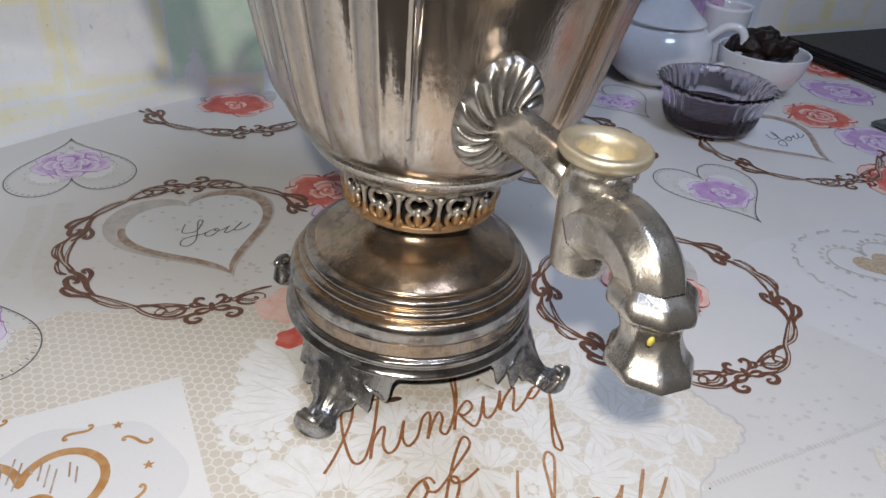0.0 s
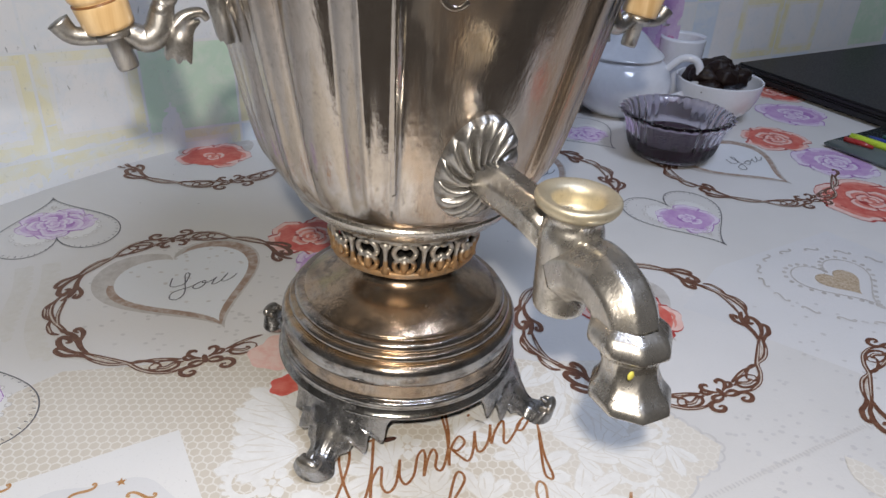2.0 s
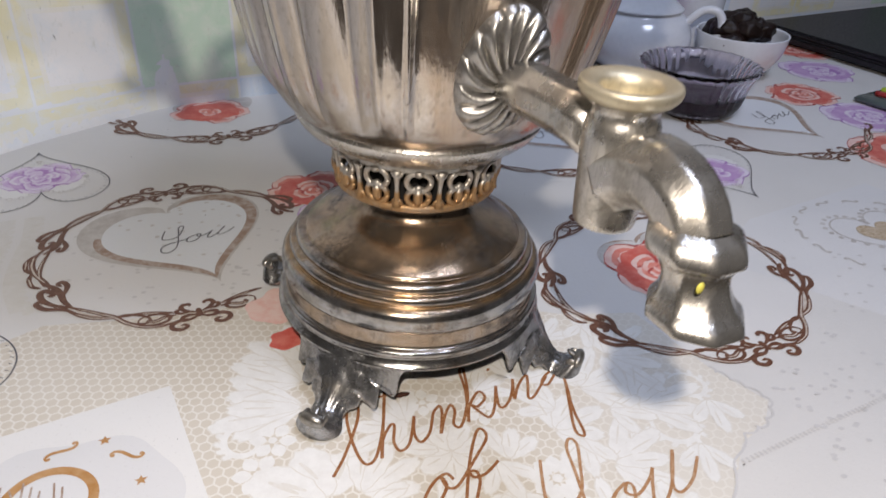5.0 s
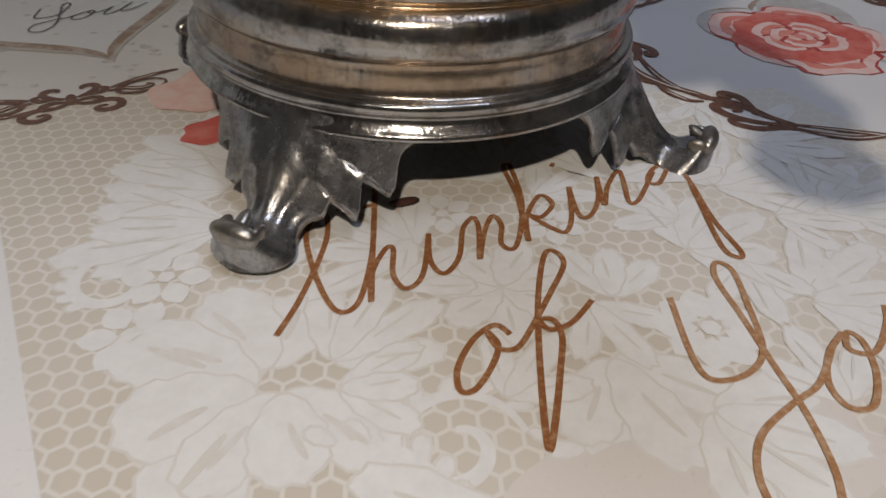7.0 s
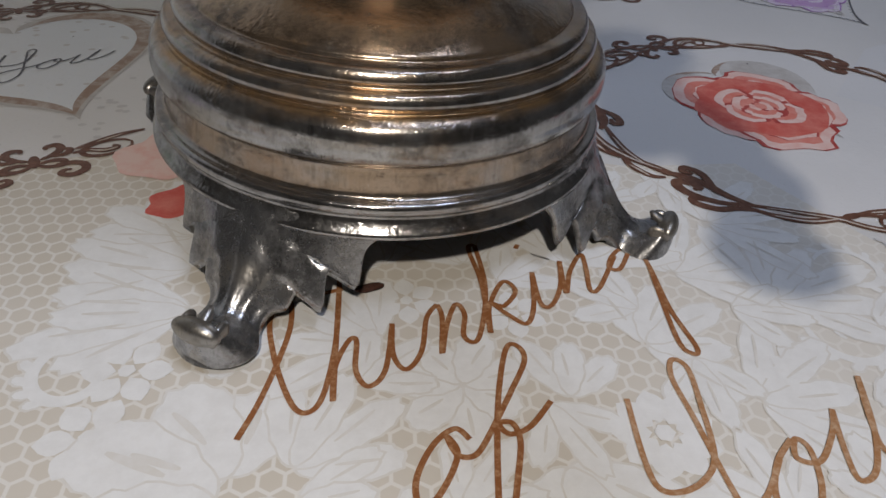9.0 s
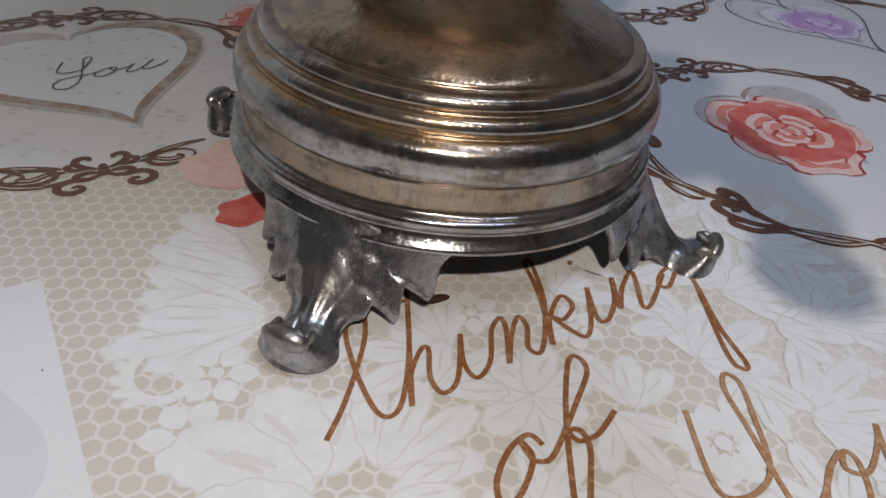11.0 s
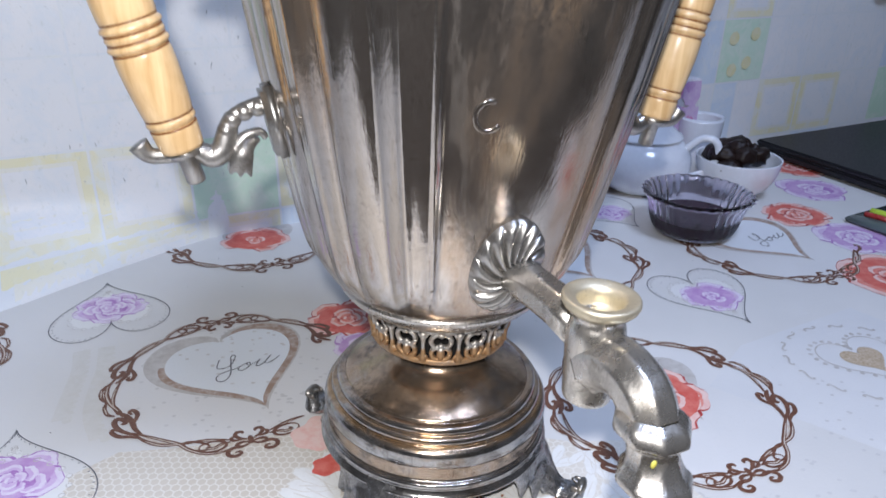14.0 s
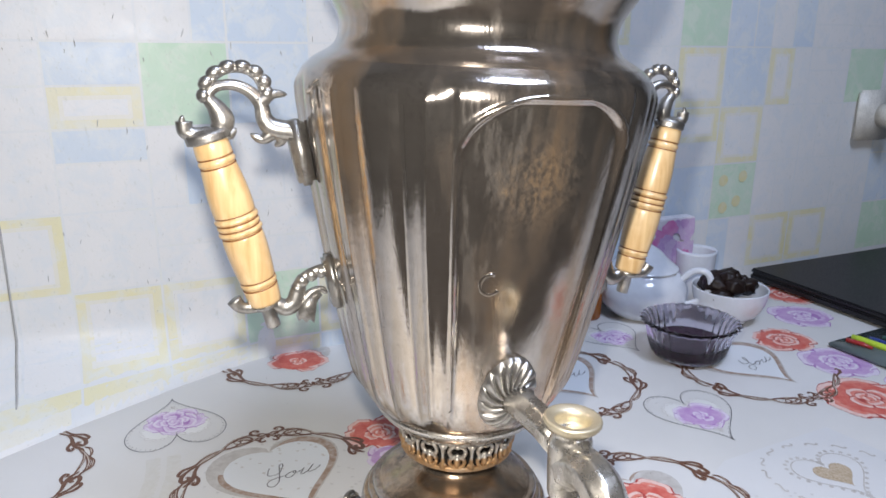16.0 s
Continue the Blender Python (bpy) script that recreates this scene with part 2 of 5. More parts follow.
LILAC = [print_ink("lilac_rose_print", (0.5, 0.29, 0.57), (0.6, 0.42, 0.64), 0.5, 90),
         print_ink("pale_lilac_print", (0.6, 0.42, 0.66), (0.68, 0.55, 0.71), 0.52, 110),
         print_ink("deep_lilac_print", (0.36, 0.15, 0.46), (0.48, 0.27, 0.55), 0.5, 120),
         print_ink("faint_lilac_print", (0.75, 0.68, 0.78), (0.68, 0.55, 0.73), 0.56, 110)]


# ---- building helpers ----
def part(name, bm, material, parent=None, label="", smooth=True, kind=""):
    me = bpy.data.meshes.new(name)
    flat_print = parent is not None and (parent.name.startswith("tablecloth") or parent.parent is not None and parent.parent.name.startswith("tablecloth"))
    for f in bm.faces:
        f.smooth = smooth and not flat_print
    bm.to_mesh(me)
    bm.free()
    me.materials.append(material)
    ob = new(name, me)
    if parent is not None:
        ob.parent = parent
    if label or kind:
        tagged(ob, label, kind=kind)
    return ob


def thing(name, label, category, at=None, group="", kind=""):
    ob = new(name)
    ob.empty_display_size = 0.02
    if at is not None:
        ob.matrix_world = at
    return tagged(ob, label, category, group, kind)


def grid_faces(bm, rings, wrap_u=True, wrap_v=False):
    """Faces between rows of vertices, all of one length."""
    rows = [[bm.verts.new(p) for p in ring] for ring in rings]
    n, m = len(rows), len(rows[0])
    for i in range(n if wrap_v else n - 1):
        for j in range(m if wrap_u else m - 1):
            bm.faces.new((rows[i][j], rows[i][(j + 1) % m], rows[(i + 1) % n][(j + 1) % m], rows[(i + 1) % n][j]))
    return rows


def smooth_path(points, steps=8, closed=False):
    """A Catmull-Rom curve through the points."""
    pts = [np.array(p, float) for p in points]
    n = len(pts)
    out = []
    for i in range(n if closed else n - 1):
        a, b, c, d = [pts[(i + k) % n] if closed else pts[min(max(i + k, 0), n - 1)] for k in (-1, 0, 1, 2)]
        for s in range(steps):
            t = s / steps
            out.append(0.5 * (2 * b + (c - a) * t + (2 * a - 5 * b + 4 * c - d) * t * t + (3 * b - a - 3 * c + d) * t ** 3))
    if not closed:
        out.append(pts[-1])
    return out


def lathe(profile, seg=96, steps=5, bm=None, close=False):
    bm = bm or bmesh.new()
    prof = smooth_path(profile, steps) if steps else profile
    rings = [[(r * math.cos(2 * math.pi * j / seg), r * math.sin(2 * math.pi * j / seg), z) for j in range(seg)] for r, z in prof]
    rows = grid_faces(bm, rings)
    if close:
        bm.faces.new(rows[0][::-1])
        bm.faces.new(rows[-1])
    bmesh.ops.recalc_face_normals(bm, faces=bm.faces)
    return bm


def tube(path, radius, n=12, bm=None, flat=1.0, up=(0, 0, 1), turn=0.0):
    """A closed tube along the path; radius is a number or a function of 0..1; flat squeezes it across."""
    bm = bm or bmesh.new()
    pts = [Vector(p) for p in path]
    rings = []
    for i, p in enumerate(pts):
        t = (pts[min(i + 1, len(pts) - 1)] - pts[max(i - 1, 0)]).normalized()
        side = t.cross(Vector(up))
        side = side.normalized() if side.length > 1e-6 else Vector((1, 0, 0))
        nor = side.cross(t).normalized()
        r = radius(i / (len(pts) - 1)) if callable(radius) else radius
        rings.append([p + (side * math.cos(a) * flat + nor * math.sin(a)) * r
                      for a in (2 * math.pi * k / n + turn for k in range(n))])
    rows = grid_faces(bm, rings)
    bm.faces.new(rows[0][::-1])
    bm.faces.new(rows[-1])
    bmesh.ops.recalc_face_normals(bm, faces=bm.faces)
    return bm


def box(bm, lo, hi, bevel=0.0):
    made = bmesh.ops.create_cube(bm, size=1.0)
    bmesh.ops.scale(bm, vec=[b - a for a, b in zip(lo, hi)], verts=made["verts"])
    bmesh.ops.translate(bm, vec=[(a + b) / 2 for a, b in zip(lo, hi)], verts=made["verts"])
    if bevel:
        edges = list({e for v in made["verts"] for e in v.link_edges})
        bmesh.ops.bevel(bm, geom=edges, offset=bevel, segments=2, affect="EDGES")
    return bm


LAYER = [0]


def layer(z):
    """A height of its own for each printed piece, so that no two lie in one plane."""
    LAYER[0] = (LAYER[0] + 1) % 331
    return z + LAYER[0] * 0.00000033


def ribbon(bm, points, width, z, steps=8, closed=False, taper=False):
    """A flat printed stroke on the cloth, rising a hair along its length where it crosses itself."""
    flat = smooth_path(points, steps, closed)
    n = len(flat)
    z = layer(z)
    path = [Vector((p[0], p[1], z + 0.00001 * i / n)) for i, p in enumerate(flat)]
    rows = []
    for i, p in enumerate(path):
        a, b = (path[(i - 1) % n], path[(i + 1) % n]) if closed else (path[max(i - 1, 0)], path[min(i + 1, n - 1)])
        t = (b - a).normalized()
        w = width * (math.sin(math.pi * (0.06 + 0.88 * i / (n - 1))) ** 0.6 if taper else 1.0) / 2
        s = Vector((-t.y, t.x, 0)) * w
        rows.append((bm.verts.new(p + s), bm.verts.new(p - s)))
    for i in range(n if closed else n - 1):
        a, b = rows[i], rows[(i + 1) % n]
        bm.faces.new((a[1], b[1], b[0], a[0]))
    return bm


def blob(bm, outline, z):
    """A flat printed patch."""
    z = layer(z)
    bm.faces.new([bm.verts.new((p[0], p[1], z)) for p in outline])
    return bm


def heart(c, size, turn, n=48, tall=1.0, flat=0.0):
    """The outline of a heart, its tip downwards before it is turned."""
    out = []
    ca, sa = math.cos(turn), math.sin(turn)
    for k in range(n):
        a = 2 * math.pi * k / n
        x = 16 * math.sin(a) ** 3 / 32
        y = tall * (flat * math.exp(-(min(a, 2 * math.pi - a) / 0.58) ** 2) + 13 * math.cos(a) - 5 * math.cos(2 * a) - 2 * math.cos(3 * a) - math.cos(4 * a) + 2.5) / 32
        out.append((c[0] + size * (x * ca - y * sa), c[1] + size * (x * sa + y * ca)))
    return out


# ---- the room ----
WALL_TURN = radians(25.2)
WU = Vector((math.cos(WALL_TURN), math.sin(WALL_TURN), 0))
W0 = Vector((0, 0.433, 0))
PAINT = plain("dull_wall_paint", (0.11, 0.1, 0.085), 0.8, 0.3, 0.06, 4)
FLOOR_MAT = plain("brown_floor", (0.09, 0.06, 0.04), 0.5, 0.4, 0.12, 6)


def slab(name, lo, hi, material, m=None):
    ob = part(name, box(bmesh.new(), lo, hi), material, smooth=False)
    if m is not None:
        ob.matrix_world = m
    return tagged(ob, kind="structure")


WALL_FRAME = Matrix.Translation(W0) @ Matrix.Rotation(WALL_TURN, 4, "Z")
slab("floor", (-2.2, -2.6, -0.82), (2.6, 2.2, -0.75), FLOOR_MAT)
slab("ceiling", (-2.2, -2.6, 1.72), (2.6, 2.2, 1.8), PAINT)
slab("wall_north", (-2.2, 0.006, -0.75), (2.2, 0.12, 1.72), PAINT, WALL_FRAME)
slab("wall_west", (-1.55, -2.4, -0.75), (-1.45, 0.3, 1.72), PAINT)
slab("wall_east", (2.1, -2.4, -0.75), (2.2, 2.0, 1.72), PAINT)
slab("wall_south", (-1.6, -2.5, -0.75), (2.3, -2.38, 1.72), PAINT)

# ---- vinyl wall covering with its printed tiles ----
def tile_print(name, tint, other, wash):
    """Printed vinyl tile: a blotchy watercolour wash with faint flecks."""
    n = Nodes(name)
    c = n.mix(n.ramp(n.noise(9, 3), 0.38, 0.62), tint, other)
    c = n.mix(n.ramp(n.noise(38, 5, 0.65, (1, 1, 1), 0.5), 0.46, 0.62, 0.0, 0.85), c, wash)
    c = n.mix(n.ramp(n.noise(150, 4, 0.7, (1.6, 1, 0.7)), 0.6, 0.72, 0.0, 0.38), c, (0.5, 0.52, 0.44))
    c = n.mix(n.ramp(n.noise(420, 2, 0.5), 0.72, 0.76, 0.0, 0.5), c, (0.4, 0.4, 0.39))
    n.set(color=c, rough=n.ramp(n.noise(40, 4), 0.3, 0.7, 0.34, 0.5), spec=0.4)
    n.bump(n.math("ADD", n.math("MULTIPLY", n.noise(9, 3, 0.5), 6.0), n.noise(260, 2)), 0.2, 0.0006)
    return n.mat


WALL_WHITE = tile_print("wall_vinyl", (0.71, 0.735, 0.755), (0.74, 0.75, 0.75), (0.74, 0.755, 0.72))
TILE_WHITE = tile_print("white_tile_print", (0.75, 0.755, 0.75), (0.78, 0.775, 0.765), (0.71, 0.74, 0.76))
TILE_BLUE = tile_print("pale_blue_tile_print", (0.58, 0.67, 0.77), (0.64, 0.71, 0.78), (0.71, 0.75, 0.77))
TILE_YELLOW = tile_print("pale_yellow_tile_print", (0.77, 0.725, 0.46), (0.775, 0.745, 0.57), (0.75, 0.76, 0.7))
TILE_CREAM = tile_print("cream_tile_print", (0.76, 0.745, 0.64), (0.775, 0.76, 0.69), (0.76, 0.765, 0.74))
TILE_GREEN = tile_print("pale_green_tile_print", (0.54, 0.71, 0.54), (0.6, 0.74, 0.6), (0.67, 0.76, 0.64))
TILE_DOT = print_ink("yellow_dot_print", (0.7, 0.66, 0.36), (0.72, 0.7, 0.5), 0.5, 80)
CRACK = plain("grey_scuff", (0.42, 0.42, 0.42), 0.7)


def bulge(u, z):
    """How far the loose lower edge of the covering stands off the wall."""
    if u > -0.235 or z > 0.07:
        return 0.0
    return 0.075 * min(1.6, (-0.235 - u) / 0.17) ** 1.2 * (1 - max(z, 0) / 0.07) ** 2


def on_wall(u, z, out):
    return (u, -bulge(u, z) - out, z)


covering = thing("wall_covering", "pale vinyl wall covering printed with white, blue, yellow and green tiles", "wall covering", WALL_FRAME)
bm = bmesh.new()
zs = [-0.02 + 0.09 * (k / 14) for k in range(15)] + [0.3, 0.62]
us = [-0.9 + 0.025 * k for k in range(28)] + [0.0, 0.4, 1.0, 1.5]
grid_faces(bm, [[on_wall(u, z, 0.001) for u in us] for z in zs], wrap_u=False)
part("vinyl_sheet", bm, WALL_WHITE, covering)


def wall_patch(name, u0, u1, z0, z1, material, out):
    bm = bmesh.new()
    nu, nz = (8, 8) if u0 < -0.2 and z0 < 0.08 else (1, 1)
    grid_faces(bm, [[on_wall(u0 + (u1 - u0) * i / nu, z0 + (z1 - z0) * j / nz, out) for i in range(nu + 1)] for j in range(nz + 1)], wrap_u=False)
    return part(name, bm, material, covering)


def wall_tile(u0, u1, z0, z1, look_of):
    g = 0.0012
    u0, u1, z0, z1 = u0 + g, u1 - g, z0 + g, z1 - g
    if look_of == "framed":
        wall_patch("printed_tile", u0, u1, z0, z1, TILE_YELLOW, 0.0012)
        wall_patch("printed_tile", u0 + 0.009, u1 - 0.009, z0 + 0.008, z1 - 0.008, TILE_CREAM, 0.0014)
        wall_patch("printed_tile", u0 + 0.013, u1 - 0.013, z0 + 0.012, z1 - 0.012, TILE_WHITE, 0.0016)
        return
    wall_patch("printed_tile", u0, u1, z0, z1, {"white": TILE_WHITE, "blue": TILE_BLUE, "green": TILE_GREEN, "yellow": TILE_YELLOW}[look_of], 0.0012)


rng = random.Random(4)
PITCH_U, PITCH_Z = 0.0855, 0.0835
GREEN = {(-4, 3), (-3, 0), (5, 1), (4, 4), (8, 3), (9, 0), (1, 3), (-7, 1), (12, 2)}
FRAMED = {(-5, 3), (-6, 1), (-4, 0), (-5, 0), (-6, -1), (-5, -1), (-4, -1), (-3, -1), (4, 3), (6, 0), (5, 2), (-2, 0), (0, 1), (-7, 0)}
for i in range(-10, 17):
    for j in range(-1, 7):
        u0, z0 = i * PITCH_U - 0.002, 0.02 + j * PITCH_Z
        u1, z1 = u0 + PITCH_U, z0 + PITCH_Z
        if (i, j) in GREEN:
            wall_tile(u0, u1, z0, z1, "green")
            if (i, j) == (5, 1):
                for a, b in ((0.25, 0.7), (0.6, 0.3), (0.3, 0.2), (0.7, 0.75)):
                    bm = bmesh.new()
                    blob(bm, [(u0 + PITCH_U * a + 0.009 * math.cos(k * 0.7), -0.0022, z0 + PITCH_Z * b + 0.009 * math.sin(k * 0.7)) for k in range(9)], 0)
                    for v, k in zip(bm.verts, range(9)):
                        v.co.z = z0 + PITCH_Z * b + 0.009 * math.sin(k * 0.7)
                    part("printed_dot", bm, TILE_DOT, covering)
        elif (i, j) in FRAMED:
            wall_tile(u0, u1, z0, z1 - (PITCH_Z * 0.5 if (i, j) == (-5, 3) else 0), "framed")
            if (i, j) == (-5, 3):
                wall_tile(u0, u1, z0 + PITCH_Z / 2, z1, "blue")
        else:
            pick = lambda: rng.choice(("white", "white", "white", "blue", "blue", "framed" if rng.random() < 0.3 else "white"))
            cut = rng.random()
            if cut < 0.35:
                wall_tile(u0, u1, z0, z1, pick())
            elif cut < 0.7:
                s = z0 + PITCH_Z * rng.choice((0.4, 0.5, 0.6))
                wall_tile(u0, u1, z0, s, pick()), wall_tile(u0, u1, s, z1, pick())
            else:
                s = u0 + PITCH_U * rng.choice((0.4, 0.5, 0.6))
                wall_tile(u0, s, z0, z1, pick()), wall_tile(s, u1, z0, z1, pick())
bm = bmesh.new()
tube([on_wall(-0.482 - 0.004 * k / 12, 0.4 - 0.45 * k / 12, 0.003) for k in range(13)], 0.0012, 6, bm)
part("fold", bm, CRACK, covering, "thin grey fold line")
for k in range(80):
    u, z, s = rng.uniform(-0.5, 0.1), rng.uniform(0.07, 0.46), rng.uniform(0.002, 0.008)
    bm = bmesh.new()
    w = rng.uniform(-0.4, 0.4)
    tube([(u + w * s * q, -0.0022, z - s * q) for q in (0, 0.3, 0.6, 1)], lambda t: 0.0001 + 0.0004 * math.sin(3.1 * t), 5, bm)
    part("scuff", bm, CRACK, covering)

# ---- table and cloth ----
TABLE_WOOD = plain("brown_table_board", (0.24, 0.15, 0.09), 0.5, 0.4, 0.12, 12)
table = thing("table", "brown wooden table under a printed oilcloth, pushed against the wall", "table")
# its top runs along the wall and stops at it
FAR = Matrix.Translation(W0) @ Matrix.Rotation(WALL_TURN, 4, "Z")


def table_sheet(z0, z1, edge, material, name, parent):
    bm = bmesh.new()
    box(bm, (-0.75, -0.62, z0), (1.25, -0.004, z1), edge)
    ob = part(name, bm, material, parent)
    ob.matrix_local = FAR
    return ob


table_sheet(-0.034, -0.004, 0.003, TABLE_WOOD, "tabletop", table)
for x, y in ((-0.65, -0.55), (1.15, -0.55), (-0.65, -0.1), (1.15, -0.1)):
    bm = bmesh.new()
    p = FAR @ Vector((x, y, 0))
    box(bm, (p.x - 0.03, p.y - 0.03, -0.75), (p.x + 0.03, p.y + 0.03, -0.034), 0.004)
    part("leg", bm, TABLE_WOOD, table)

cloth = thing("tablecloth", "glossy white oilcloth printed with roses, hearts, scrolls and lettering", "tablecloth")
table_sheet(-0.0038, 0.0, 0.0012, CLOTH, "sheet", cloth)
Z1, Z2, Z3, Z4, Z5 = 0.00008, 0.0002, 0.00032, 0.00044, 0.00056


def wavy_patch(c, rx, ry, turn, rough, n=60, seed=1):
    r = random.Random(seed)
    ph = [(r.uniform(0, 6.28), r.randint(2, 9), r.uniform(0.3, 1)) for _ in range(5)]
    out = []
    for k in range(n):
        a = 2 * math.pi * k / n
        s = 1 + rough * sum(w * math.sin(f * a + p) for p, f, w in ph) / 2.5
        x, y = rx * s * math.cos(a), ry * s * math.sin(a)
        out.append((c[0] + x * math.cos(turn) - y * math.sin(turn), c[1] + x * math.sin(turn) + y * math.cos(turn)))
    return out


def quad_patch(name, corners, material, z, label=""):
    bm = bmesh.new()
    blob(bm, corners, z)
    return part(name, bm, material, cloth, label)


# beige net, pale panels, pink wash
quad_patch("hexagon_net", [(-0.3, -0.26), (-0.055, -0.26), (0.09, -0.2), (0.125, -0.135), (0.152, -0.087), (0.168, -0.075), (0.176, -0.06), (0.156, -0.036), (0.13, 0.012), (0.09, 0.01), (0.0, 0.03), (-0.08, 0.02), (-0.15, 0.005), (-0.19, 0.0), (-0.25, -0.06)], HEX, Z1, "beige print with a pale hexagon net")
bm = bmesh.new()
blob(bm, wavy_patch((0.05, -0.143), 0.042, 0.02, 0.3, 0.2, seed=5), Z1)
for v in bm.verts:
    v.co.z = Z2 - 0.000008
part("pink_wash", bm, PINK_WASH, cloth)
quad_patch("card", [(-0.112, -0.047), (-0.2, -0.092), (-0.15, -0.2), (-0.057, -0.157)], CARD, Z2, "white printed card")
quad_patch("card_tint", wavy_patch((-0.136, -0.122), 0.048, 0.04, 0.45, 0.07, seed=17), CARD_GREY, Z2)
bm = bmesh.new()
blob(bm, [(0.245, 0.124), (0.2, 0.07), (0.3, -0.01), (0.44, 0.08), (0.365, 0.185)], Z1)
part("card", bm, CARD_GREY, cloth, "pale grey printed card")
# one quarter of a scroll frame: degrees from the knot's axis and distance from the middle
KNOT = [([(0, 1.0), (2.5, 1.035), (5, 1.045), (8, 1.045), (10, 1.08), (9.6, 1.125), (7, 1.145), (4.9, 1.12), (5.6, 1.095), (7.2, 1.1)], 0.0027),
        ([(1, 1.0), (3.8, 0.99), (6.2, 1.005), (6.4, 1.03), (4.6, 1.032)], 0.0024),
        ([(1.5, 0.965), (4.5, 0.94), (7, 0.9), (6.2, 0.86), (3.6, 0.86), (3.2, 0.885)], 0.0027),
        ([(4, 0.955), (7.5, 0.955), (9, 0.925), (7.5, 0.905)], 0.0024),
        ([(0, 0.925), (0.4, 0.97), (0, 1.03)], 0.0024)]
LOOP = [([(17 + 6 * math.cos(q * 0.7), 1.0 + 0.062 * math.sin(q * 0.7) + 0.012 * math.cos(q * 0.7)) for q in range(10)], 0.0019),
        ([(24.5 + 6.5 * math.cos(q * 0.7 + 3.1), 0.995 + 0.05 * math.sin(q * 0.7 + 3.1) - 0.012 * math.cos(q * 0.7 + 3.1)) for q in range(10)], 0.0022)]
BAND = [([(9, 0.965), (13, 0.975), (16, 1.015), (19, 1.02), (18.5, 0.99)], 0.0026),
        ([(8, 1.035), (13, 1.075), (20, 1.075), (27, 1.035), (33, 0.985), (41, 0.975), (50, 0.99), (58, 1.03)], 0.0027),
        ([(27, 0.955), (33, 0.985), (40, 1.03), (48, 1.04), (57, 1.03)], 0.0027),
        ([(10, 0.935), (16, 0.92), (23, 0.925), (29, 0.96)], 0.0024)]
LEAFY = [([(51, 1.03), (56, 1.06), (60, 1.115), (64.5, 1.13), (66, 1.1), (63.5, 1.085)], 0.003),
         ([(54, 1.01), (60, 1.055), (66, 1.075), (70.5, 1.06), (72, 1.02), (69, 0.99), (66.5, 1.0), (67.5, 1.03)], 0.0036),
         ([(53, 1.0), (59, 0.985), (65, 0.955), (70, 0.95), (74, 0.97), (77, 1.01)], 0.0036),
         ([(62, 0.985), (66, 0.915), (70, 0.875), (74.5, 0.885), (74, 0.92), (71, 0.91)], 0.003)]
BRIDGE = [([(72, 1.02), (79, 1.06), (86, 1.06), (94, 1.03), (102, 0.985), (108, 0.98)], 0.0032),
          ([(75, 0.97), (82, 0.985), (90, 1.005), (98, 1.01), (105, 1.0)], 0.0024),
          ([(77, 1.06), (82, 1.105), (88, 1.1), (93, 1.05)], 0.0028),
          ([(90, 1.04), (96, 1.08), (102, 1.075), (105, 1.03)], 0.0026)]


def scroll_frame(c, radius, axis, gaps=(), squash=1.0, field=FIELD):
    """A round frame of scrolls: two knots of curls across from one another, looped bands and leafy hooks between them."""
    bm, light = bmesh.new(), bmesh.new()

    def at(a, k):
        return (c[0] + radius * k * math.cos(a), c[1] + radius * squash * k * math.sin(a))

    for half in (0, 1):
        for side in (1, -1):
            for strokes in (KNOT, LOOP, BAND, LEAFY, BRIDGE):
                if strokes is BRIDGE and side == -1:
                    continue
                for pts, width in strokes:
                    angles = [axis + math.pi * half + side * radians(d) for d, _ in pts]
                    mid = angles[len(angles) // 2]
                    if any(abs((mid - g + math.pi) % (2 * math.pi) - math.pi) < w for g, w in gaps):
                        continue
                    ribbon(bm, [at(a, k) for a, (_, k) in zip(angles, pts)], width * 1.1, Z4, 5, taper=True)
                    if strokes in (BAND, BRIDGE):
                        ribbon(light, [at(a, k + 0.004) for a, (_, k) in zip(angles[1:-1], pts[1:-1])], width * 0.34, Z5, 5, taper=True)
            band = [(axis + math.pi * half + side * radians(d), 0.995 + 0.02 * math.sin(d)) for d in (30, 38, 46, 54)]
            if not any(abs((band[1][0] - g + math.pi) % (2 * math.pi) - math.pi) < w for g, w in gaps):
                ribbon(light, [at(a, k) for a, k in band], 0.0016, Z3, 4, taper=True)
    disc = bmesh.new()
    disc.faces.new([disc.verts.new((*at(2 * math.pi * k / 64, 0.985), 0.00005)) for k in range(64)])
    part("medallion", disc, field, cloth, "paler round field inside the scrolls")
    frame_ob = part("scroll_frame", bm, SCROLL, cloth, "brown printed frame of curling scrolls")
    part("scroll_tint", light, SCROLL_LIGHT, frame_ob, kind="stuff")
    return frame_ob


